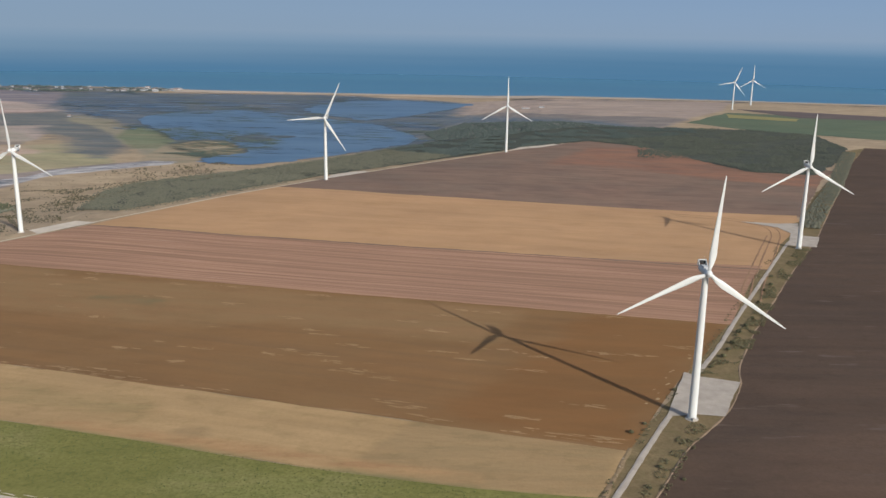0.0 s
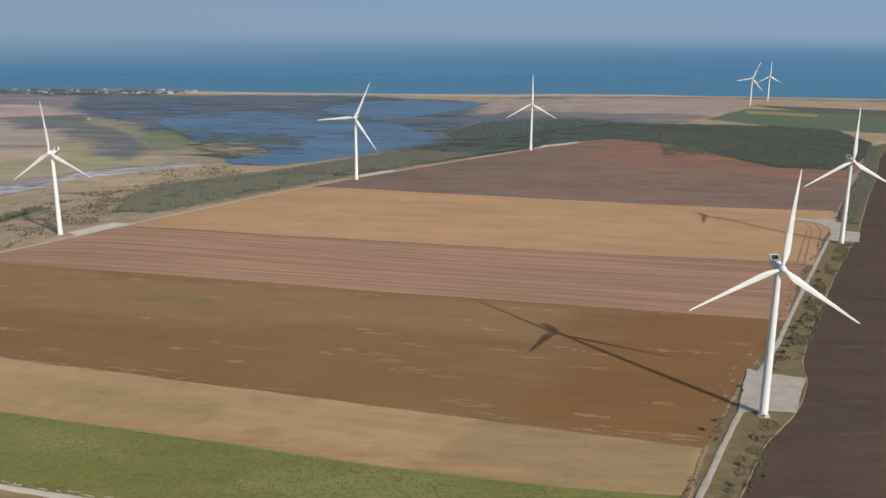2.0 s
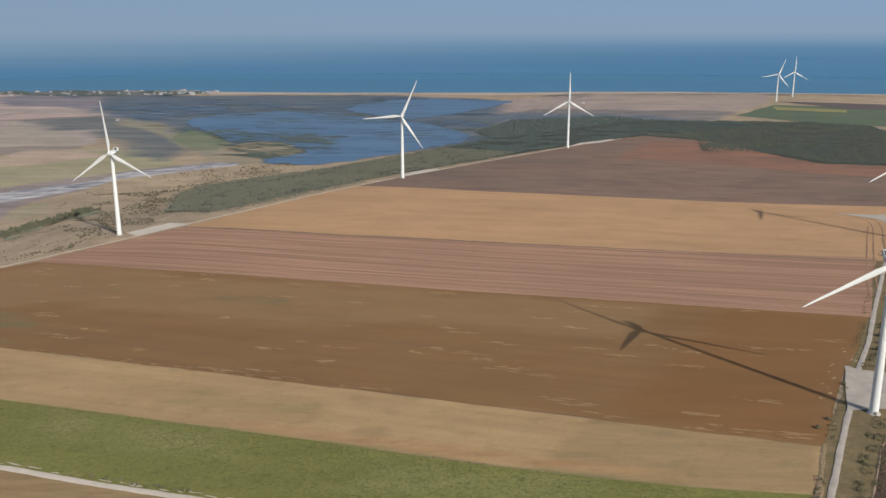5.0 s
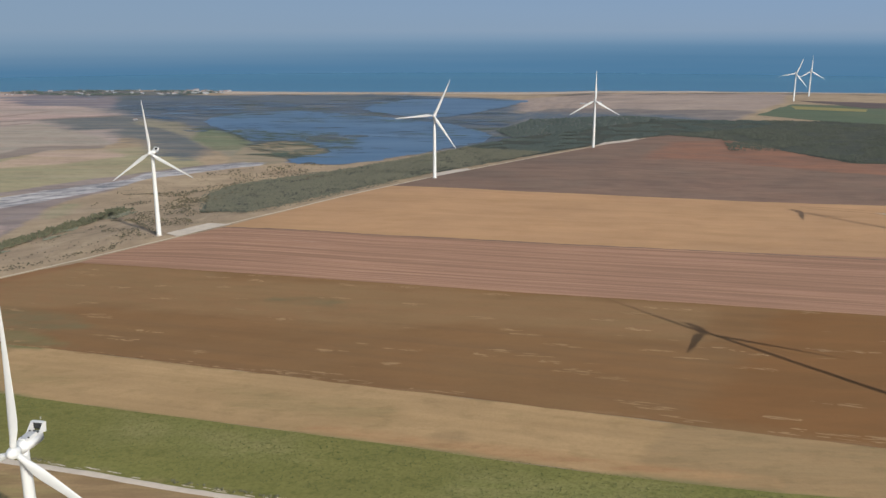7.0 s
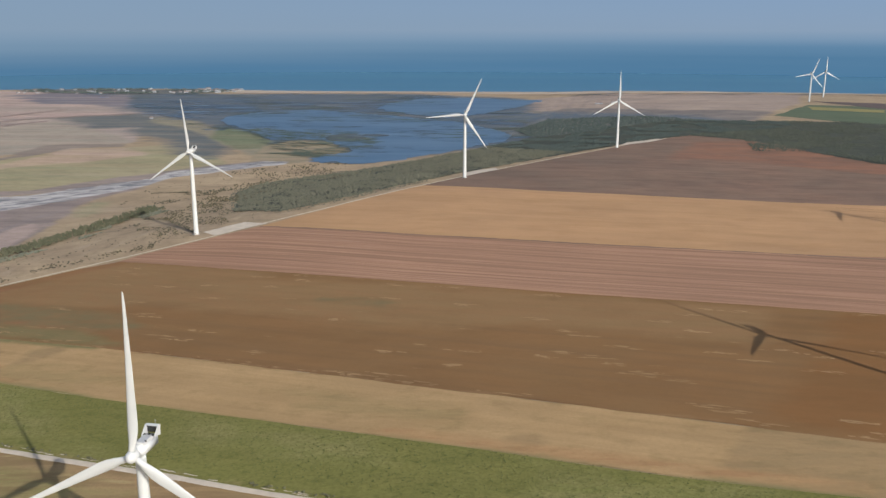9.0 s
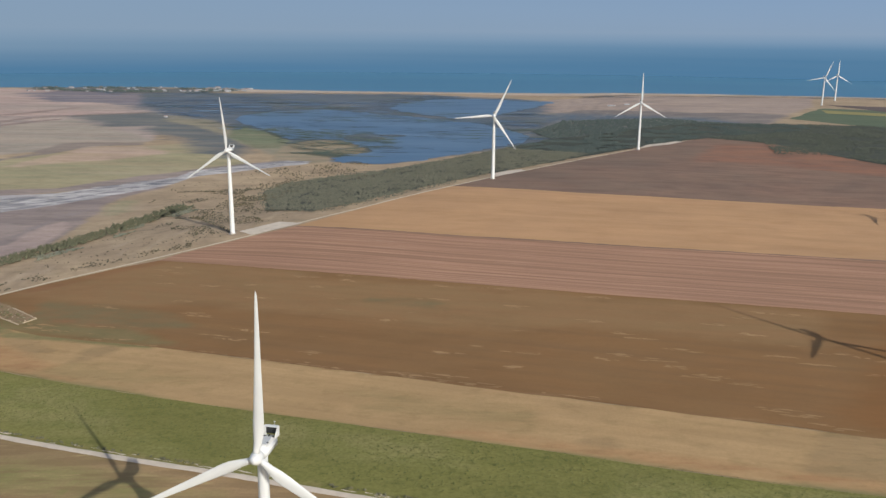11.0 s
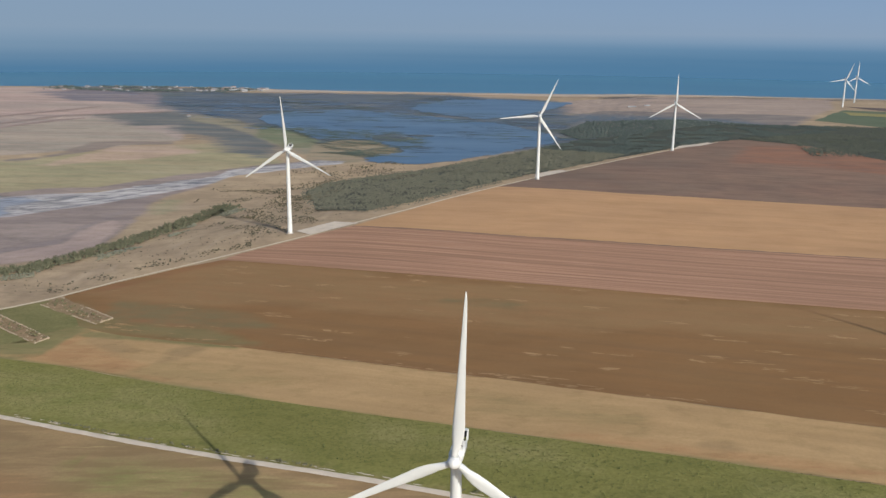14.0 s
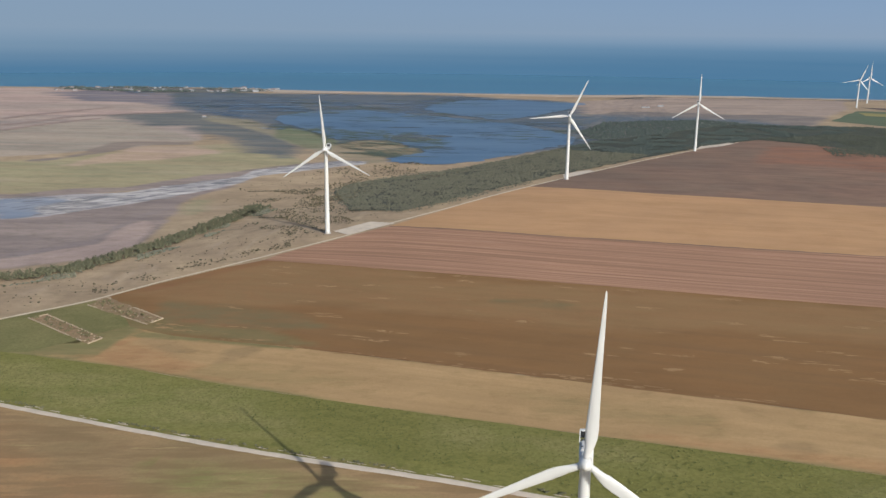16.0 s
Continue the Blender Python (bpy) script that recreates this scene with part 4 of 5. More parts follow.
# x, y, turn of the rotor, turn of the nacelle, what it stands beside
TURBINES = [(133.7, 410.3, 4, 0, "beside a gravel crane pad and field road"), (346, 795, 0, -3, "beside a hedge and turning place"),
            (-407.4, 808.2, -4, -12, "on dry grass beside the dirt road"), (-148.5, 1093, 25, -8, "beside the scrub wood"),
            (113, 1474, 0, -6, "at the end of the dark ploughed field"), (865, 2560, 20, -6, "among the coast fields"),
            (1003, 2796, 0, -6, "standing near the shore"), (-245.3, 237.0, 3, -9, "beside the gravel lane and green crop")]
first = wind_turbine()
for k, (x, y, phase, yaw, where) in enumerate(TURBINES):
    m = pose(x, y, land(x, y) + 0.25, 0, 0, yaw)
    t = first if k == 0 else copy_thing(first, m)
    t.matrix_basis = m
    set_rotor(t, phase)
    tagged(t, "white three-bladed wind turbine " + where)


# ---- streaks of soil, salt, water and weeds ----


def inside(pts, x, y):
    hit = False
    j = len(pts) - 1
    for i in range(len(pts)):
        (x1, y1), (x2, y2) = pts[i], pts[j]
        if (y1 > y) != (y2 > y) and x < (x2 - x1) * (y - y1) / (y2 - y1) + x1:
            hit = not hit
        j = i
    return hit


def streaks(name, pts, count, length, depth, turn, material, lift, label, category, seed, level=None, gap=0.0, crumbs=1):
    """Many thin ragged patches lying along one bearing within an outline."""
    rng = random.Random(seed)
    xs, ys = [p[0] for p in pts], [p[1] for p in pts]
    verts, faces, done, tries = [], [], 0, 0
    while done < count and tries < count * 40:
        tries += 1
        if crumbs > 1 and done % crumbs:
            slide, off = rng.gauss(0, length[1] * 0.45), rng.gauss(0, depth[1] * 0.9)
            cx = seat[0] + slide * math.cos(radians(turn)) - off * math.sin(radians(turn))
            cy = seat[1] + slide * math.sin(radians(turn)) + off * math.cos(radians(turn))
        else:
            cx, cy = seat = rng.uniform(min(xs), max(xs)), rng.uniform(min(ys), max(ys))
        if not inside(pts, cx, cy) or (crumbs == 1 and gap and noise.noise((cx * gap, cy * gap, seed)) < 0.0):
            continue
        a, b = rng.uniform(*length) / 2, rng.uniform(*depth) / 2
        th = radians(turn + rng.uniform(-4, 4))
        up = lift + 0.002 * (done % 60)
        n, k0 = 14, len(verts)
        verts.append((cx, cy, (land(cx, cy) if level is None else level) + up))
        wob = [(rng.uniform(0.55, 1.1), rng.uniform(0.6, 1.15)) for _ in range(n)]
        for f in (0.5, 1.0):
            for k in range(n):
                q = 2 * math.pi * k / n
                x, y = a * f * wob[k][0] * math.cos(q), b * f * wob[k][1] * math.sin(q)
                px, py = cx + x * math.cos(th) - y * math.sin(th), cy + x * math.sin(th) + y * math.cos(th)
                verts.append((px, py, (land(px, py) if level is None else level) + up))
        p, r = k0 + 1, k0 + 1 + n
        for k in range(n):
            k2 = (k + 1) % n
            faces += [(k0, p + k, p + k2), (p + k, r + k, r + k2), (p + k, r + k2, p + k2)]
        done += 1
    me = bpy.data.meshes.new(name)
    me.from_pydata(verts, [], faces)
    me.materials.append(material)
    return tagged(new(name, me), label, category, kind="stuff")


MARSH = [(-1500, 3080), (-947, 3000), (-353, 3040), (50, 2820), (62, 2325), (100, 1920), (-20, 1720), (-413, 1430), (-520, 1589), (-794, 2000), (-1054, 2330)]
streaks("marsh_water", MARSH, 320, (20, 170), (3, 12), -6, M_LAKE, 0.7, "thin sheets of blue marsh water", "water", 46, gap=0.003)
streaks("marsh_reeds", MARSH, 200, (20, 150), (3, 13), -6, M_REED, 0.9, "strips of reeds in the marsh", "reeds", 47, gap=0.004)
LAKE = [(-380, 1450), (-340, 1740), (-640, 1890), (-690, 2320), (-570, 2360), (-276, 2165), (-133, 2020), (-40, 1735), (-190, 1530)]
streaks("lake_weeds", LAKE, 150, (12, 90), (2, 7), -8, M_MARSH, 0.1, "dark weed lines in the lake", "weeds", 49, LAKE_Z, 0.006)
streaks("lake_reeds", [(-640, 1900), (-510, 1590), (-400, 1440), (-330, 1560), (-300, 1740), (-400, 1860)], 310, (8, 50), (2, 8), -12, M_REED, 1.2, "reed tufts along the lake shore", "reeds", 50)
BROWN = [(-500, 563), (-285, 492), (-52, 418), (90, 381), (135, 460), (198, 566), (52, 593), (-201, 648), (-445, 715)]
streaks("dust_flecks", BROWN, 640, (2, 12), (0.4, 1.5), -13.3, M_FLECK, 0.42, "pale dusty flecks on the brown field", "soil", 51, crumbs=10)
streaks("dust_edge", [(-460, 546), (-285, 493), (-52, 420), (36, 399), (90, 385), (88, 376), (-52, 417), (-285, 485)], 110, (2, 14), (0.5, 1.6), -15, M_FLECK, 0.44, "pale crumbs along the stubble's edge", "soil", 52, gap=0.02)
streaks("lane_spoil", [(x, y + 5.0) for x, y in LOW_ROAD[1:9]] + [(x, y + 3.0) for x, y in LOW_ROAD[8:0:-1]], 170, (2, 9), (0.3, 0.9), -18, M_GRAVEL, 0.42, "pale gravel spoil beside the lane", "gravel", 56)
streaks("chalky_patches", [(128, 440), (140, 452), (172, 506), (164, 512), (130, 470), (112, 425), (100, 395), (106, 392)], 16, (1, 5), (0.7, 2.2), 40, M_DUST, 0.6, "chalky bare patches beside the road", "soil", 55)
streaks("stream_crust", [(-1000, 990), (-830, 1039), (-794, 1055), (-762, 1076), (-714, 1086), (-673, 1138), (-635, 1184), (-602, 1226), (-592, 1292), (-536, 1348), (-477, 1404), (-438, 1402), (-434, 1370), (-468, 1345), (-524, 1289), (-577, 1229), (-586, 1170), (-600, 1140), (-630, 1088), (-646, 1062), (-676, 1015), (-710, 980), (-742, 936), (-768, 923), (-1000, 850)], 260, (10, 60), (2, 8), 40, M_SALT, 0.3, "white salt crust in the stream bed", "salt", 66)
streaks("coast_bushes", [(-50, 2980), (100, 2850), (900, 2910), (2400, 2700), (2400, 2840), (1100, 2985), (300, 3020)], 60, (30, 200), (5, 16), 0, M_MARSH, 0.8, "dark scrub strips behind the beach", "scrub", 69)

# ---- plants ----


def near_line(line, rng, spread):
    """A random place beside a line of points, and how far along it lies."""
    lens = [math.hypot(b[0] - a[0], b[1] - a[1]) for a, b in zip(line, line[1:])]
    s = rng.uniform(0, sum(lens))
    for (a, b), d in zip(zip(line, line[1:]), lens):
        if s <= d:
            f = s / d
            u, v = (b[0] - a[0]) / d, (b[1] - a[1]) / d
            o = rng.uniform(*spread)
            return a[0] + (b[0] - a[0]) * f + v * o, a[1] + (b[1] - a[1]) * f - u * o
        s -= d
    return line[-1]


ICO = [(0.0, 0.0, 1.0), (0.89, 0.0, 0.45), (0.28, 0.85, 0.45), (-0.72, 0.53, 0.45), (-0.72, -0.53, 0.45), (0.28, -0.85, 0.45),
       (0.72, 0.53, -0.45), (-0.28, 0.85, -0.45), (-0.89, 0.0, -0.45), (-0.28, -0.85, -0.45), (0.72, -0.53, -0.45), (0.0, 0.0, -1.0)]
ICO_FACES = [(0, 1, 2), (0, 2, 3), (0, 3, 4), (0, 4, 5), (0, 5, 1), (1, 6, 2), (2, 7, 3), (3, 8, 4), (4, 9, 5), (5, 10, 1), (6, 7, 2), (7, 8, 3), (8, 9, 4), (9, 10, 5), (10, 6, 1)]


def clumps(name, places, leaves, material, label, category, seed, leaf=1.0, body=0.82):
    """Many bushes in one mesh: each a lumpy core with loose sprays of leaves. places: x, y, radius, height."""
    rng = np.random.default_rng(seed)
    n = len(places)
    p = np.array(places)
    foot = np.stack([p[:, 0], p[:, 1], [land(x, y) + 0.6 for x, y in p[:, :2]]], 1)[:, None]
    r, h = p[:, 2][:, None, None], p[:, 3][:, None, None]
    size = np.concatenate([r, r, h * 0.5], 2)
    up = np.array((0.0, 0.0, 1.0))
    core = np.array(ICO) * (1 + rng.uniform(-0.3, 0.25, (n, 12, 1))) * size * body + foot + up * h * 0.42
    core_faces = np.array(ICO_FACES)[None] + 12 * np.arange(n)[:, None, None]
    u = rng.normal(size=(n, leaves, 3))
    u /= np.linalg.norm(u, axis=2)[:, :, None]
    u[:, :, 2] = np.abs(u[:, :, 2]) * 1.1 - 0.15
    mid = u * size * rng.uniform(0.72, 1.15, (n, leaves, 1)) + foot + up * h * 0.45
    span = r * rng.uniform(0.17, 0.36, (n, leaves, 1)) * leaf
    tri = mid[:, :, None, :] + rng.normal(size=(n, leaves, 3, 3)) * span[:, :, None, :] * 0.8
    verts = np.concatenate([core.reshape(-1, 3), tri.reshape(-1, 3)])
    faces = np.concatenate([core_faces.reshape(-1, 3), np.arange(12 * n, len(verts)).reshape(-1, 3)])
    me = bpy.data.meshes.new(name)
    me.vertices.add(len(verts))
    me.vertices.foreach_set("co", verts.ravel())
    me.loops.add(faces.size)
    me.loops.foreach_set("vertex_index", faces.ravel())
    me.polygons.add(len(faces))
    me.polygons.foreach_set("loop_start", np.arange(0, faces.size, 3))
    me.update(calc_edges=True)
    me.materials.append(material)
    return tagged(new(name, me), label, category, kind="stuff")


def scatter(pts, count, r_lo, r_hi, seed, gap=0.0):
    rng = random.Random(seed)
    xs, ys = [p[0] for p in pts], [p[1] for p in pts]
    out = []
    tries = 0
    while len(out) < count and tries < count * 30:
        tries += 1
        x, y = rng.uniform(min(xs), max(xs)), rng.uniform(min(ys), max(ys))
        if not inside(pts, x, y) or any(inside(p, x + dx, y - 6) for p in (PAD_MIDDLE, PAD_NORTH) for dx in (-5, 5)):
            continue
        if gap and noise.noise((x * gap, y * gap, 3.3)) < -0.05:
            continue
        r = rng.uniform(r_lo, r_hi) * (0.8 + 0.4 * rng.random())
        out.append((x, y, r, r * rng.uniform(1.0, 1.5)))
    return out


def along(line, count, spread, r_lo, r_hi, seed, gap=0.0, tall=1.0):
    rng = random.Random(seed)
    out = []
    tries = 0
    while len(out) < count and tries < count * 20:
        tries += 1
        x, y = near_line(line, rng, spread)
        if gap and noise.noise((x * gap, y * gap, 7.1)) < 0.0:
            continue
        r = rng.uniform(r_lo, r_hi)
        out.append((x, y, r, tall * r * rng.uniform(1.1, 1.7)))
    return out


WOOD_WEST = [(-392, 925), (-416, 996), (-444, 1105), (-430, 1178), (-372, 1240), (-312, 1295), (-245, 1385), (-185, 1475), (-105, 1595), (20, 1400), (-108, 1195), (-200, 1068), (-300, 930), (-340, 895)]
WOOD_NORTH = [(-105, 1595), (-15, 1720), (99, 1790), (322, 1993), (571, 1969), (560, 1850), (400, 1760), (291, 1700), (236, 1650), (150, 1556), (20, 1400)]
WOOD_EAST = [(335, 1440), (374, 1612), (291, 1700), (400, 1760), (560, 1850), (571, 1969), (706, 1946), (816, 1870), (782, 1635), (697, 1471), (575, 1295), (485, 1312), (432, 1438)]
clumps("scrub_wood", scatter(WOOD_WEST, 13000, 0.55, 1.2, 11) + scatter(WOOD_WEST, 8000, 0.9, 1.8, 12, 0.05) + along(WOOD_WEST[-3:] + WOOD_WEST[:6], 1500, (-10, 16), 0.4, 1.3, 211), 16, M_LEAFGREY, "dense olive-green scrub wood beside the dirt road", "scrub", 1, 0.85)
# the cloud shade over these two woods is put into their leaf colours
clumps("shaded_wood", scatter(WOOD_NORTH, 11000, 0.9, 2.1, 12, 0.02), 9, M_LEAFSHADED, "green scrub wood behind the fields, darkened for cloud shade", "scrub", 2)
clumps("thicket", scatter(WOOD_EAST, 9000, 0.9, 2.0, 13, 0.018) + scatter(WOOD_EAST, 4500, 0.6, 1.4, 113), 9, M_LEAFHALFSHADE, "olive-green thicket with clearings, darkened for cloud shade", "scrub", 3)
HEDGE_WEST = [(-900, 560), (-760, 620), (-641, 682), (-603, 702), (-577, 750), (-554, 800), (-539, 853), (-524, 925), (-510, 1000)]
clumps("valley_hedge", along(HEDGE_WEST, 1900, (-20, 6), 0.8, 2.3, 14, 0.0, 1.6) + along(HEDGE_WEST, 400, (-30, 22), 0.5, 1.5, 15, 0.03), 40, M_LEAFHEDGE, "ragged green hedge along the valley slope", "hedge", 4, 0.8, 0.66)
clumps("hedge_fringe", along(HEDGE_WEST, 1900, (1, 20), 0.5, 1.3, 114, 0.03, 0.8), 30, M_LEAFPALE, "silvery low scrub below the valley hedge", "scrub", 44, 0.8, 0.7)
SLOPE = [(-602, 590), (-519, 680), (-440, 756), (-415, 790), (-360, 850), (-345, 895), (-395, 925), (-430, 1045), (-360, 1155), (-270, 1290), (-360, 1400), (-500, 1290), (-600, 1100), (-480, 980), (-515, 866), (-590, 763), (-650, 690), (-740, 600)]
NEAR_SHRUBS = scatter([(-505, 870), (-440, 800), (-405, 815), (-380, 860), (-375, 905), (-400, 950), (-440, 1010), (-505, 980)], 620, 0.35, 1.1, 161, 0.03) + scatter([(-565, 1110), (-450, 1140), (-420, 1010), (-520, 985), (-570, 1030)], 560, 0.4, 1.2, 162, 0.02) + scatter([(-475, 1120), (-445, 1010), (-400, 925), (-440, 925), (-480, 1000)], 300, 0.4, 1.2, 163)
ROW_SHRUBS = along([(-560, 640), (-479, 741), (-459, 745), (-439, 765), (-427, 784)], 210, (-13, 9), 0.4, 1.1, 164, 0.06, 0.8) + along([(-501, 923), (-474, 915), (-441, 860), (-411, 814)], 190, (-2.5, 2.5), 0.4, 1.0, 165) + along([(-501, 1110), (-534, 1111), (-558, 1105)], 70, (-2.5, 2.5), 0.5, 1.1, 166)
clumps("slope_shrubs", scatter(SLOPE, 700, 0.3, 0.9, 16, 0.03) + scatter([(-430, 1000), (-360, 1150), (-270, 1290), (-360, 1400), (-500, 1290), (-480, 1000)], 700, 0.6, 1.6, 116, 0.02) + NEAR_SHRUBS + ROW_SHRUBS, 16, M_LEAFBROWN, "low scattered brown shrubs on dry grass", "shrub", 5)
VERGE_LINE = [(150, 470), (183, 512), (222, 584), (272, 676), (345, 800)]
clumps("verge_shrubs", along(VERGE_LINE, 3000, (2.6, 15), 0.15, 0.65, 17, 0.07, 0.9) + along([(20, 222), (84, 330), (108, 374), (130, 408)], 1300, (3.0, 13.5), 0.15, 0.6, 18, 0.15, 0.8) + along(RIGHT_ROAD[2:11], 420, (-7.5, -3.0), 0.2, 0.6, 19, 0.04), 12, M_LEAFVERGE, "low olive shrubs along the gravel road", "shrub", 6)
clumps("road_hedge", along([(395, 890), (470, 1030), (561, 1195), (652, 1372), (760, 1580)], 3400, (-11, 11), 0.6, 1.6, 20, 0.0, 1.2), 10, M_LEAFGREY, "dense olive hedge along the field edge", "hedge", 7)
clumps("lane_tufts", along(LOW_ROAD[1:-1], 380, (-5.2, -3.4), 0.35, 0.9, 21, 0.02), 14, M_LEAF, "dark weed tufts along the gravel lane", "weeds", 8)
CROP = [(-690, 550), (-486, 486), (-255, 411), (-54, 352), (30, 330), (10, 290), (-240, 356), (-526, 450)]
clumps("crop_tufts", scatter(CROP, 8500, 0.14, 0.4, 22) + scatter(CROP, 500, 0.3, 0.6, 122, 0.02), 5, M_LEAFCROP, "taller weeds in the green crop", "weeds", 9)
# same leaf colours, with cloud shade painted in
clumps("marsh_scrub", scatter([(-10, 1730), (-40, 1860), (60, 2100), (300, 2100), (480, 1930), (322, 1993), (99, 1770)], 3800, 1.3, 3.0, 23), 8, M_LEAFSHADED, "scrub behind the lake, darkened for cloud shade", "scrub", 10)
clumps("town_trees", scatter([(-1780, 3080), (-1500, 2990), (-1150, 2990), (-980, 3070), (-1000, 3200), (-1400, 3250), (-1750, 3200)], 1500, 2.0, 4, 24, 0.008), 10, M_LEAFSHADED, "dark trees between village houses", "tree", 11)


def shrub(x, y, r, h, seed):
    """A single bush: a short forked stem and a crown of leaf sprays."""
    rng = random.Random(seed)
    t = thing("shrub", "rounded olive-green shrub on the road verge", "shrub", (x, y, land(x, y) + 0.2), rng.uniform(0, 360), "verge shrubs")
    bm = bmesh.new()
    for k in range(4):
        lean = Matrix.Rotation(radians(90 * k + 20), 4, "Z") @ Matrix.Rotation(radians(rng.uniform(12, 32)), 4, "X")
        bmesh.ops.create_cone(bm, cap_ends=True, segments=6, radius1=0.09 * r, radius2=0.03 * r, depth=h * 0.7, matrix=lean @ Matrix.Translation((0, 0, h * 0.33)))
    part("trunk", bm, M_BARK, t)
    bm = bmesh.new()
    for k in range(420):
        u = Vector((rng.gauss(0, 1), rng.gauss(0, 1), rng.gauss(0, 1))).normalized()
        lump = 0.72 + 0.3 * noise.noise(u * 2.2 + Vector((seed, 0, 0)))
        d = lump * rng.uniform(0.55, 1.1)
        c = Vector((u.x * r * d, u.y * r * d, h * 0.58 + u.z * h * 0.5 * d))
        a = Vector((rng.gauss(0, 1), rng.gauss(0, 1), rng.gauss(0, 1))).normalized() * r * 0.13
        b = u.cross(a).normalized() * r * 0.09
        bm.faces.new([bm.verts.new(c + p) for p in (a, b, -a, -b)])
    part("crown", bm, M_LEAF, t)
    return t


SHRUBS = [(104, 357, 1.5, 1.6), (112, 346, 1.2, 1.3), (95, 338, 1.0, 1.2), (98, 392, 1.7, 2.0), (107, 402, 1.5, 1.8), (134, 446, 1.6, 2.0), (166, 482, 1.8, 2.2), (179, 500, 2.3, 2.7), (186, 512, 2.0, 2.4),
          (193, 525, 2.4, 2.8), (204, 546, 2.6, 3.0), (200, 540, 1.6, 2.0), (214, 560, 2.2, 2.5), (224, 576, 2.0, 2.6), (236, 604, 2.4, 2.8), (243, 616, 1.9, 2.2), (259, 648, 2.1, 2.6), (270, 664, 2.5, 2.8), (280, 690, 2.0, 2.4), (131, 396, 1.2, 1.3)]
for k, (x, y, r, h) in enumerate(SHRUBS):
    shrub(x, y, r, h, k + 1)

# wheel tracks in the stubble
for k, line in enumerate([[(240, 606), (266, 668), (318, 780), (350, 850), (360, 885), (352, 915), (325, 935), (290, 948), (262, 950)], [(232, 608), (258, 672), (310, 784), (342, 852), (351, 885), (342, 908), (318, 925), (288, 934), (266, 940)], [(222, 600), (246, 660), (300, 775), (336, 850)]]):
    ribbon("wheel_track_%d" % (k + 1), line, 1.5, M_WHEEL, 0.5, "brown curved wheel track in the stubble", "track", 0.3)

# ---- ruins ----


def ruin(corners, seed, label):
    """Roofless footings: broken runs of rubble wall, fallen stones and weeds."""
    rng = random.Random(seed)
    cx, cy = sum(p[0] for p in corners) / 4, sum(p[1] for p in corners) / 4
    base = land(cx, cy)
    t = thing("ruin", label, "ruin", (cx, cy, base + 0.3))
    loop = corners + corners[:1]
    for (x1, y1), (x2, y2) in zip(loop, loop[1:]):
        d = math.hypot(x2 - x1, y2 - y1)
        s = 0.0
        while s < d - 1.5:
            ln = min(rng.uniform(4.0, 15.0), d - s)
            if rng.random() < 0.7:
                bm = bmesh.new()
                n = max(2, int(ln / 0.8))
                w = rng.uniform(0.28, 0.42)
                nx, ny = -(y2 - y1) / d * w, (x2 - x1) / d * w
                prev = None
                for k in range(n + 1):
                    q = (s + k * ln / n) / d
                    px, py = x1 + (x2 - x1) * q, y1 + (y2 - y1) * q
                    h = rng.uniform(0.35, 0.65) * (1.7 if rng.random() < 0.12 else 1)
                    g = land(px, py) - base
                    row = [bm.verts.new((px - cx + o * nx + rng.uniform(-0.08, 0.08), py - cy + o * ny + rng.uniform(-0.08, 0.08), z)) for o, z in ((-1.2, g - 0.5), (-0.9, g + h), (0.9, g + h * rng.uniform(0.8, 1.1)), (1.2, g - 0.5))]
                    if prev:
                        for e, f, g2, h2 in zip(prev, prev[1:], row[1:], row):
                            bm.faces.new((e, f, g2, h2))
                    else:
                        bm.faces.new(row)
                    prev = row
                bm.faces.new(prev[::-1])
                bmesh.ops.recalc_face_normals(bm, faces=bm.faces[:])
                part("wall", bm, M_STONE, t)
            s += ln + rng.uniform(0.2, 4.5)
    ax, ay = (corners[0][0] + corners[1][0]) / 2, (corners[0][1] + corners[1][1]) / 2
    bx, by = (corners[2][0] + corners[3][0]) / 2, (corners[2][1] + corners[3][1]) / 2
    for k in range(26):
        f, o = rng.random(), rng.uniform(-6.5, 6.5)
        px, py = ax + (bx - ax) * f + o * 0.6, ay + (by - ay) * f + o * 0.7
        bm = bmesh.new()
        r = bmesh.ops.create_icosphere(bm, subdivisions=1, radius=rng.uniform(0.25, 0.75))
        for v in r["verts"]:
            v.co *= rng.uniform(0.7, 1.2)
        bmesh.ops.translate(bm, verts=bm.verts[:], vec=(px - cx, py - cy, land(px, py) - base + 0.1))
        part("stone", bm, M_STONE, t)
    return t


RUIN_A = [(-553, 611), (-545, 628), (-486, 579), (-493, 567)]
RUIN_B = [(-583, 583), (-573, 590), (-513, 541), (-518, 531)]
patch("ruin_floor_1", RUIN_A, M_RUBBLE, 0.36, "trampled earth inside the ruined footings", "ground", cell=6, step=5, jitter=1.5)
patch("ruin_floor_2", RUIN_B, M_RUBBLE, 0.36, "reddish earth inside the ruined footings", "ground", cell=6, step=5, jitter=1.5)
ruin(RUIN_A, 5, "roofless rubble footings of a long farm building")
ruin(RUIN_B, 8, "collapsed rubble footings of a long barn")
clumps("ruin_weeds", along([(-548, 618), (-490, 572)], 50, (-5, 5), 0.5, 1.5, 31) + along([(-575, 583), (-516, 538)], 50, (-4, 4), 0.5, 1.4, 32), 22, M_LEAFDRY, "dark weeds among fallen stones", "weeds", 12)

# ---- village on the coast ----


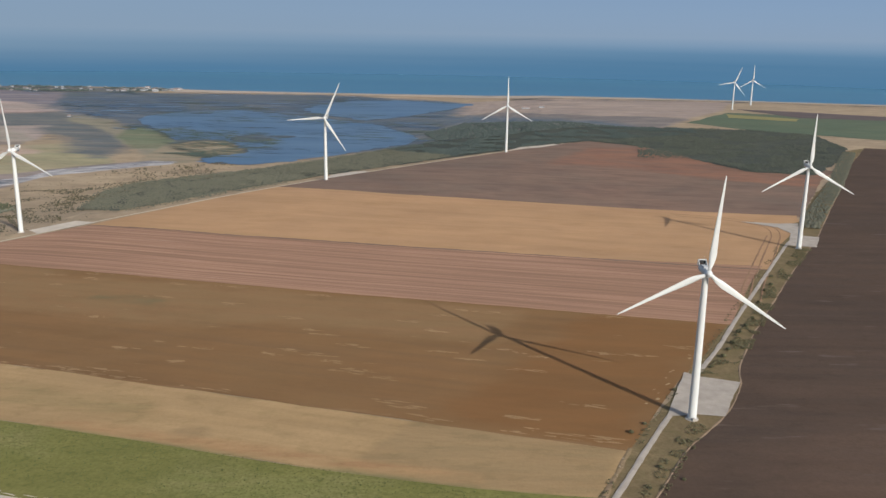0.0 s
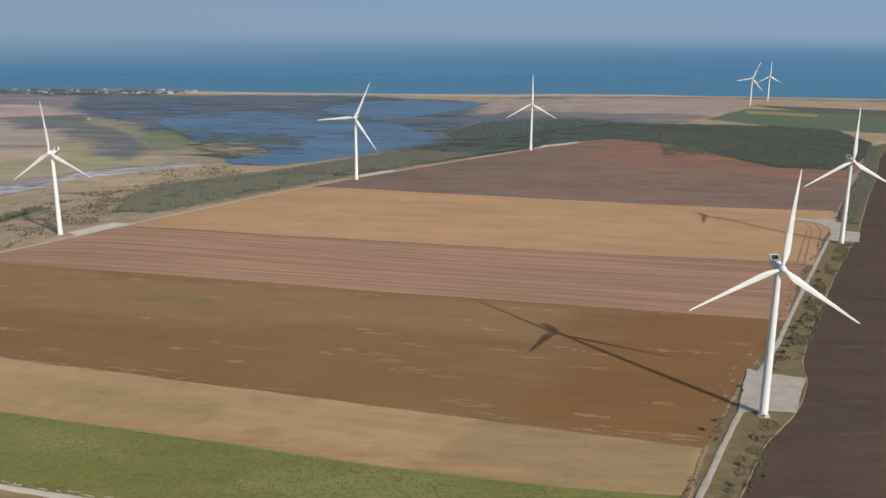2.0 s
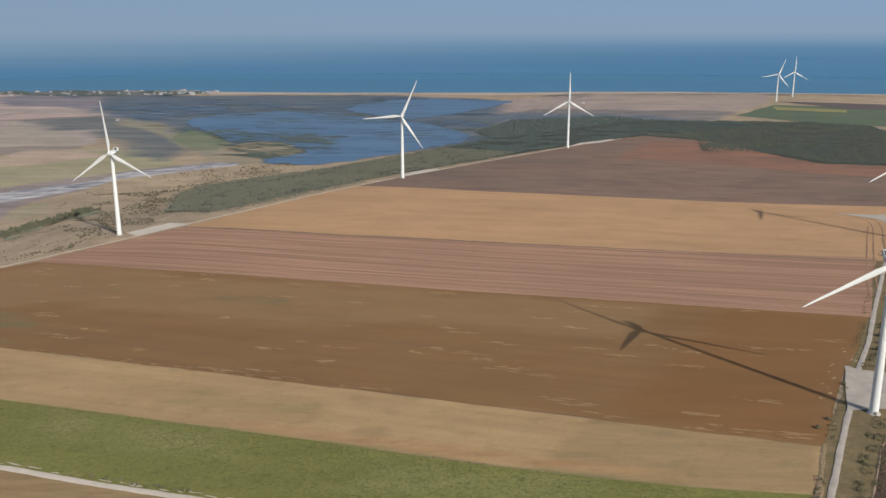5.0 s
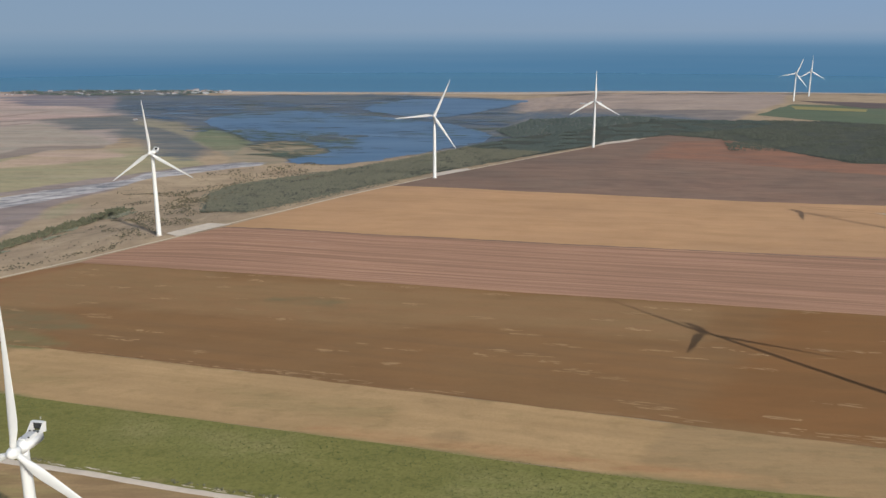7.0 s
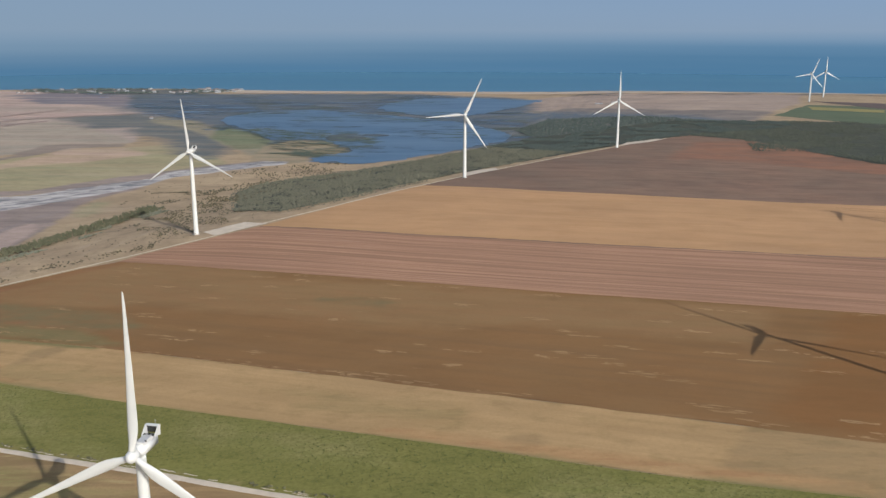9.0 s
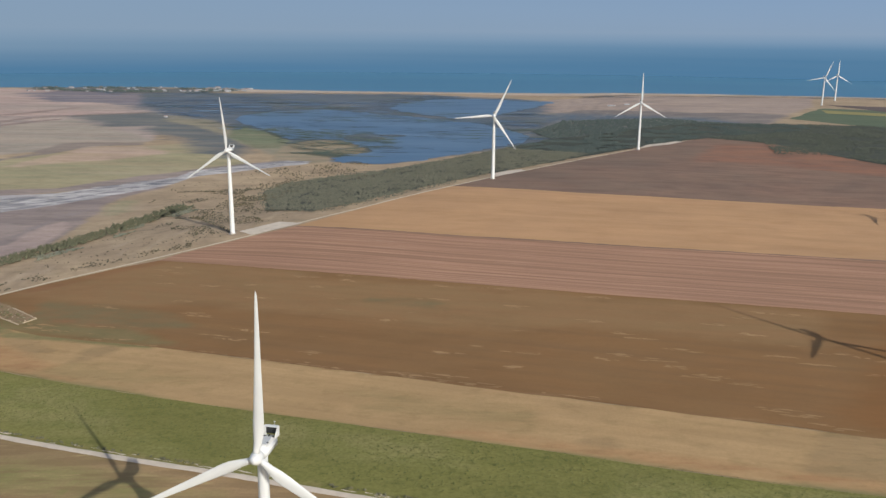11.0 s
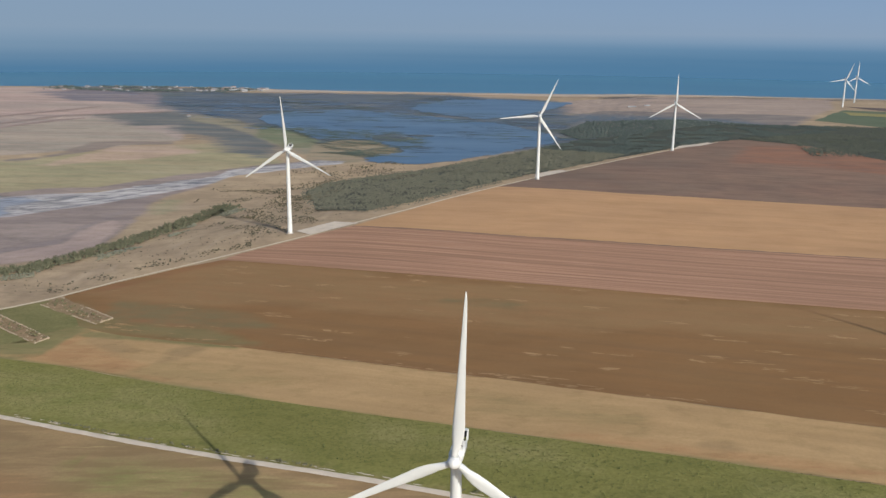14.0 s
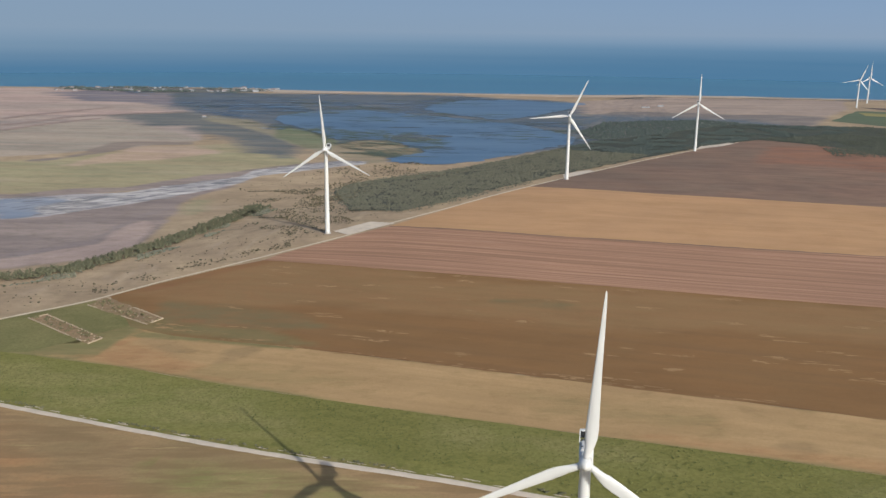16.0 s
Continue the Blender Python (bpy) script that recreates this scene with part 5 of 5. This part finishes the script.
def house(x, y, w, d, h, turn, roof_mat, label):
    t = thing("house", label, "house", (x, y, land(x, y)), turn, "coastal village")
    wall = part("wall", box(bmesh.new(), (w, d, h + 1), (0, 0, h / 2 - 0.5)), M_WALLSHADED, t)
    bm = bmesh.new()
    rise = d * 0.28
    v = [bm.verts.new(p) for p in ((-w / 2 - 0.4, -d / 2 - 0.4, h), (w / 2 + 0.4, -d / 2 - 0.4, h), (w / 2 + 0.4, d / 2 + 0.4, h), (-w / 2 - 0.4, d / 2 + 0.4, h), (-w / 2 - 0.4, 0, h + rise), (w / 2 + 0.4, 0, h + rise))]
    for f in ((0, 1, 5, 4), (2, 3, 4, 5), (0, 4, 3), (1, 2, 5), (3, 2, 1, 0)):
        bm.faces.new([v[k] for k in f])
    part("roof", bm, roof_mat, t)
    for k in range(max(2, int(w / 4))):
        part("window", box(bmesh.new(), (1.3, 0.12, 1.5), (-w / 2 + (k + 0.5) * w / max(2, int(w / 4)), -d / 2 - 0.03, h * 0.55)), M_PANE, wall)
    return t


rng = random.Random(77)
spots = [(-1000, 3190), (-1040, 3210), (-1090, 3190)]
for k in range(84):
    if k < 48:
        x, y = rng.uniform(-1130, -965), rng.uniform(3060, 3250)
    else:
        x, y = rng.uniform(-1720, -1120), rng.uniform(2990, 3260)
    if y > shore_y(x) - 12:
        y = shore_y(x) - rng.uniform(12, 60)
    big = rng.random() < 0.12
    w, d, h = (rng.uniform(14, 22), rng.uniform(8, 11), rng.uniform(3.5, 5.5)) if big else (rng.uniform(6.5, 10.5), rng.uniform(6, 8.5), rng.uniform(2.6, 3.6))
    roof = M_ROOF if rng.random() < 0.5 else M_WALLSHADED
    house(x, y, w, d, h, rng.uniform(-25, 25), roof, ("large white village building by the sea" if big else "small white village house by the sea") + (" with a red roof" if roof is M_ROOF else " with a pale roof"))
house(-917, 2115, 9, 7, 3, 10, M_ROOF, "lone white farm hut on the valley slope")
house(246, 2525, 22, 10, 4, -5, M_ROOF, "low dark-roofed farm shed near the coast")
house(297, 2560, 16, 9, 4, 0, M_ROOF, "low farm shed beside another near the coast")
